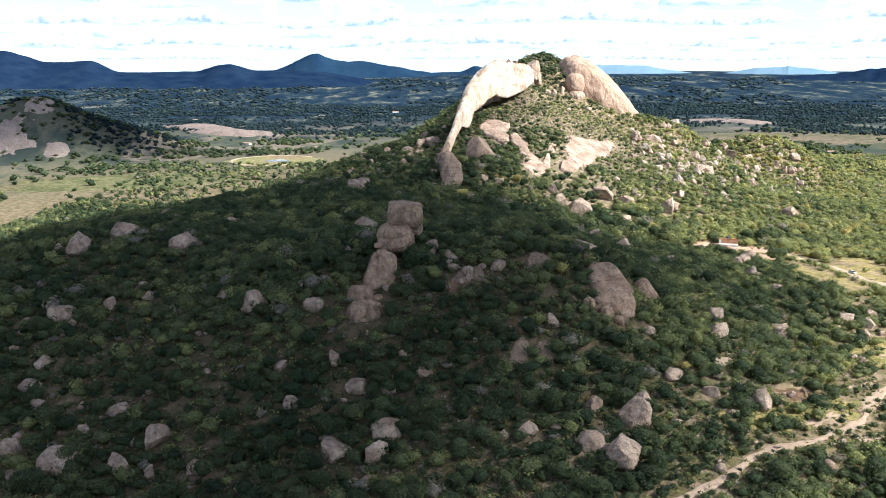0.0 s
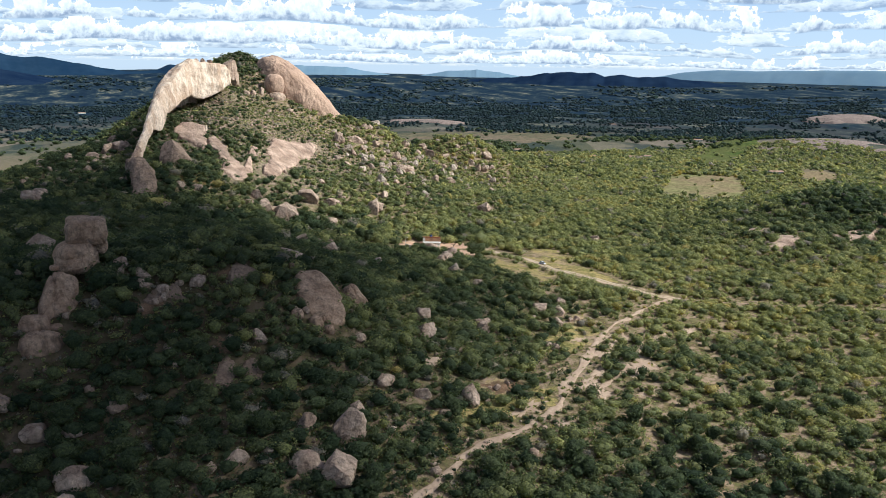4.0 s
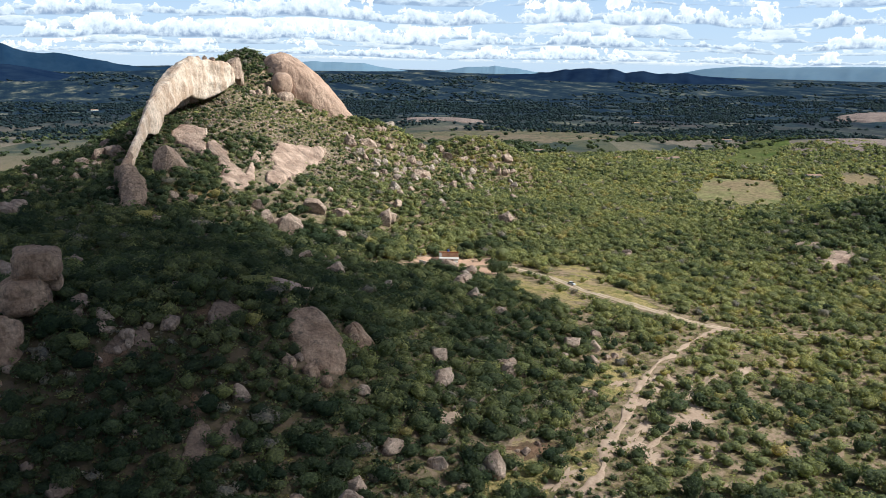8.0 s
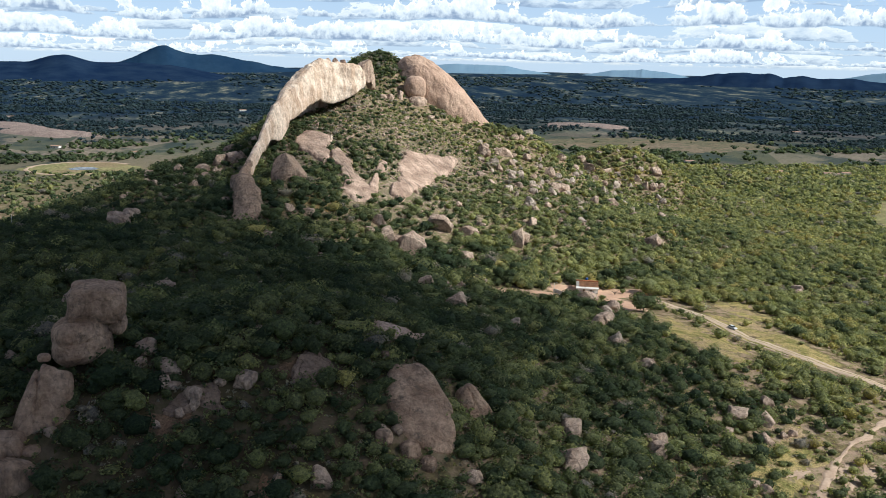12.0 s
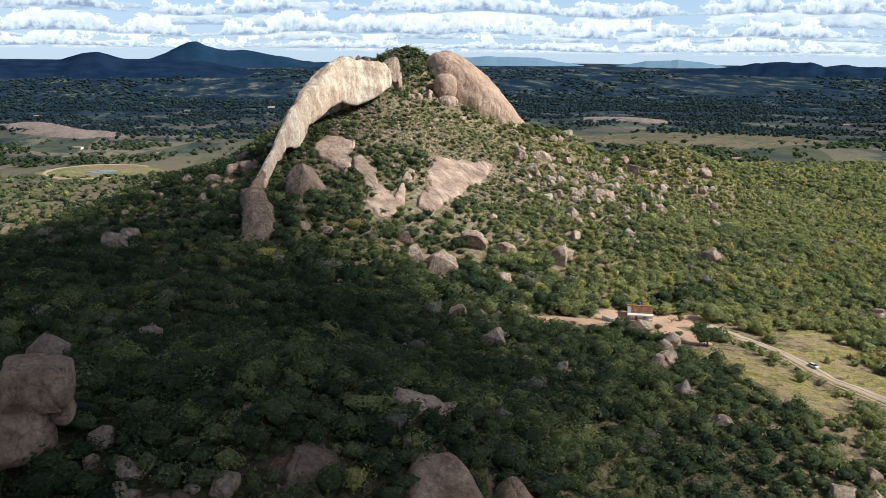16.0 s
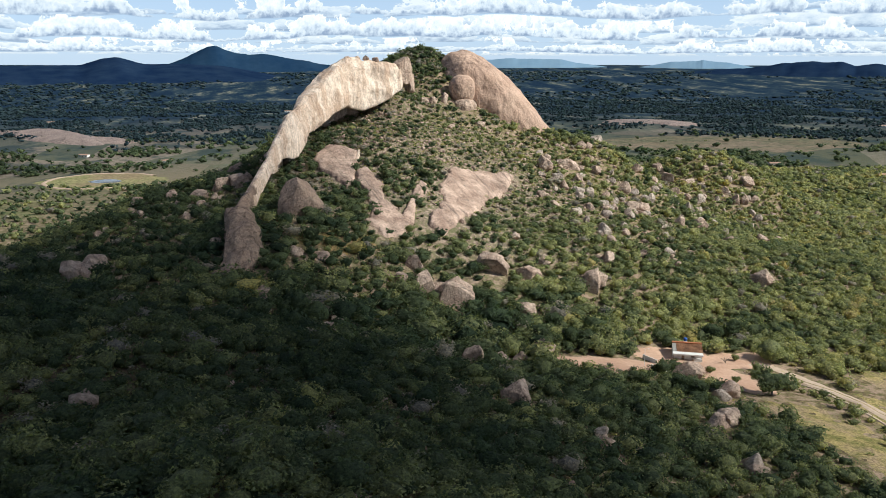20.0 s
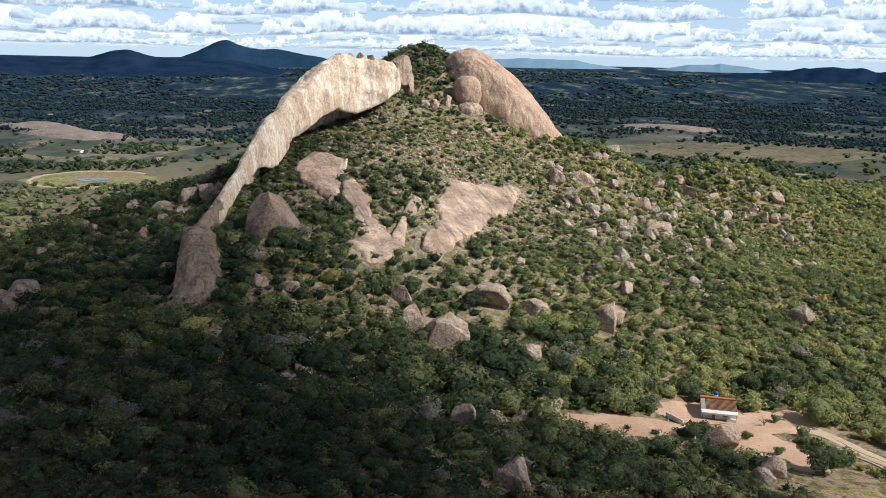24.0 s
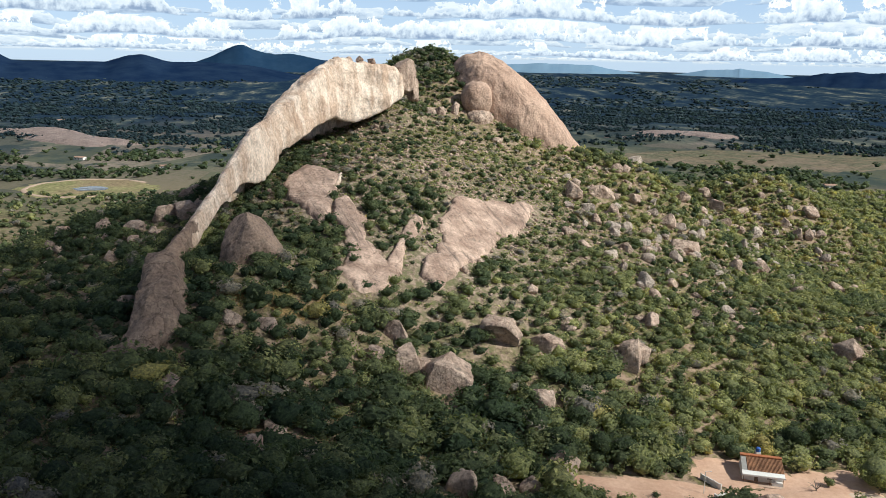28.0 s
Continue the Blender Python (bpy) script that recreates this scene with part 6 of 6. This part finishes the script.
# ---- loose stone on the slopes ----
def stones(name, x, y, size, label, seed):
    r = np.random.default_rng(seed)
    bm = bmesh.new()
    bmesh.ops.create_icosphere(bm, subdivisions=1, radius=1)
    tv = np.array([v.co[:] for v in bm.verts])
    tf = np.array([[v.index for v in f.verts] for f in bm.faces])
    bm.free()
    n = len(x)
    jit = 1 + r.uniform(-0.28, 0.28, (n, len(tv), 1))
    sc = size[:, None, None] * np.stack([r.uniform(0.7, 1.3, n), r.uniform(0.7, 1.2, n), r.uniform(0.5, 0.9, n)], -1)[:, None]
    a = r.uniform(0, 6.28, n)
    v = tv[None] * jit * sc
    vx = v[..., 0] * np.cos(a)[:, None] - v[..., 1] * np.sin(a)[:, None] + x[:, None]
    vy = v[..., 0] * np.sin(a)[:, None] + v[..., 1] * np.cos(a)[:, None] + y[:, None]
    vz = v[..., 2] + (ground(x, y) + size * 0.2)[:, None]
    f = (tf[None] + (np.arange(n) * len(tv))[:, None, None]).reshape(-1, 3)
    ob = new(name, mesh_from(name, np.stack([vx, vy, vz], -1).reshape(-1, 3), f, ROCK))
    tagged(ob, label, "stones", kind="stuff")


r3 = np.random.default_rng(77)
qx, qy = r3.normal(92, 46, 4200), r3.normal(655, 42, 4200)
stones("scree", qx, qy, r3.lognormal(-0.75, 0.5, 4200), "loose grey stones on the upper slope", 78)
qx, qy = r3.uniform(140, 340, 1600), r3.uniform(570, 800, 1600)
stones("scree", qx, qy, r3.lognormal(-0.25, 0.5, 1600), "scattered pale stones on the hill flank", 79)
qx, qy = r3.uniform(-180, 130, 420), r3.uniform(205, 420, 420)
stones("scree", qx, qy, r3.lognormal(0.1, 0.4, 420), "scattered grey stones on the front slope", 80)

# low tufts and seedlings between the shrubs
ux, uy = r3.normal(98, 52, 9000), r3.normal(660, 52, 9000)
vx, vy = r3.uniform(140, 360, 5000), r3.uniform(500, 800, 5000)
wx, wy = r3.uniform(-190, 300, 16000), r3.uniform(150, 480, 16000)
tx, ty = np.concatenate([ux, vx, wx]), np.concatenate([uy, vy, wy])
ok = clear_of(tx, ty)
tx, ty = tx[ok], ty[ok]
scatter("tufts", tx, ty, r3.uniform(0.45, 1.3, len(tx)), r3.uniform(0.5, 0.9, len(tx)), np.clip(r3.normal(0.62, 0.2, len(tx)), 0, 1), 6, "low grey-green tufts of grass and seedlings", SEEDS[:6], category="grass", core=None)

# shrubs on the saddle between the arch's head and the dome
for k in range(125):
    x, y = 68 + 62 * r3.random(), 728 + 76 * r3.random()
    if math.hypot(x - 115, y - 738) < 11 or x < 66 + (y - 700) * 0.05:
        continue
    plant(("dark", "broad", "small", "dark", "bare", "small")[k % 6], x, y, 0.28 + 0.34 * r3.random(), k * 71, "shrubs of the summit")
hx, hy = r3.uniform(70, 128, 700), r3.uniform(716, 800, 700)
ok = (np.hypot(hx - 115, hy - 738) > 9) & (hx - 66 > (hy - 700) * 0.04) & (hx < 84 + (hy - 716) * 0.55)
scatter("summit_scrub", hx[ok], hy[ok], r3.uniform(0.8, 2.3, ok.sum()), r3.uniform(0.7, 1.1, ok.sum()), np.where(r3.random(ok.sum()) < 0.2, 1.0, np.clip(r3.normal(0.3, 0.15, ok.sum()), 0, 0.8)), 34, "grey-green scrub crowding the summit", SEEDS, core=1)
for k, (x, y, size) in enumerate(((104, 782, 0.75), (108, 786, 0.8), (112, 788, 0.8), (116, 790, 0.8), (100, 780, 0.7), (96, 778, 0.75), (121, 792, 0.8), (105, 752, 0.8), (101, 745, 0.7), (80, 722, 0.8), (83, 727, 0.7))):
    plant(("dark", "small")[k % 2], x, y, size * 0.62, k * 77, "shrubs of the summit")
for k, (x, y, size) in enumerate(((170, 738, 0.8), (176, 742, 0.9), (181, 747, 0.8), (174, 733, 0.6), (186, 752, 0.7), (180, 738, 0.6))):
    plant(("broad", "small", "broad")[k % 3], x, y, size, k * 61, "trees at the dome's foot")
vx, vy = r3.uniform(-200, 150, 17000), r3.uniform(185, 440, 17000)
ok = (vx > -70 - 0.62 * (vy - 20)) & (np.hypot((vx - 112) / 34, (vy - 250) / 16) > 1)
for line, w in trails:
    for px, py in line[::4]:
        ok &= np.hypot(vx - px, vy - py) > w + 0.6
for px, py, rx, ry, turn in BARE:
    ok &= np.hypot(vx - px, vy - py) > ry * 1.3
ok &= (np.hypot(vx - 61, vy - 290) > 9) & (np.hypot(vx - 26, vy - 254) > 3) & (np.hypot(vx - 35, vy - 254) > 3)
vx, vy = vx[ok], vy[ok]
grey = np.where(r3.random(len(vx)) < 0.16, 1.0, np.clip(r3.normal(0.3, 0.16, len(vx)), 0, 0.9))
scatter("undergrowth", vx, vy, r3.uniform(0.8, 1.7, len(vx)), r3.uniform(0.7, 1.1, len(vx)), grey, 9, "low tangled undergrowth with grey dry twigs", SEEDS[:8], core=None)
SLAB_SHRUBS = [(59, 608), (64, 616), (70, 612), (76, 622), (80, 617), (70, 601), (63, 598), (77, 595), (75, 584), (82, 610), (45, 573), (50, 578), (53, 568), (48, 557), (39, 575), (86, 624)]
for k, (x, y) in enumerate(SLAB_SHRUBS[::3]):
    plant(("broad", "small", "broad")[k % 3], x, y, 0.7 + 0.09 * (k % 4), k * 53, "shrubs between the slabs")
cx, cy = (np.repeat([p[i] for p in SLAB_SHRUBS], 9) + r3.normal(0, 3.2, 9 * len(SLAB_SHRUBS)) for i in (0, 1))
scatter("slab_shrubs", cx, cy, r3.uniform(1.2, 3.0, len(cx)), r3.uniform(0.7, 1.1, len(cx)), np.clip(r3.normal(0.2, 0.13, len(cx)), 0, 0.8), 60, "dark shrubs rooted in gaps between granite slabs", SEEDS)
swept_rock("rock_rib", [(50.8, 624.5, 90.2, 1.6, 0.9), (48.6, 607.0, 84.5, 1.6, 0.9), (44.6, 589.6, 78.4, 1.6, 0.9)], ROCK_PALE, "thin pale granite rib along a crack", 14, 2.5, 20, 1.0, 0.3)
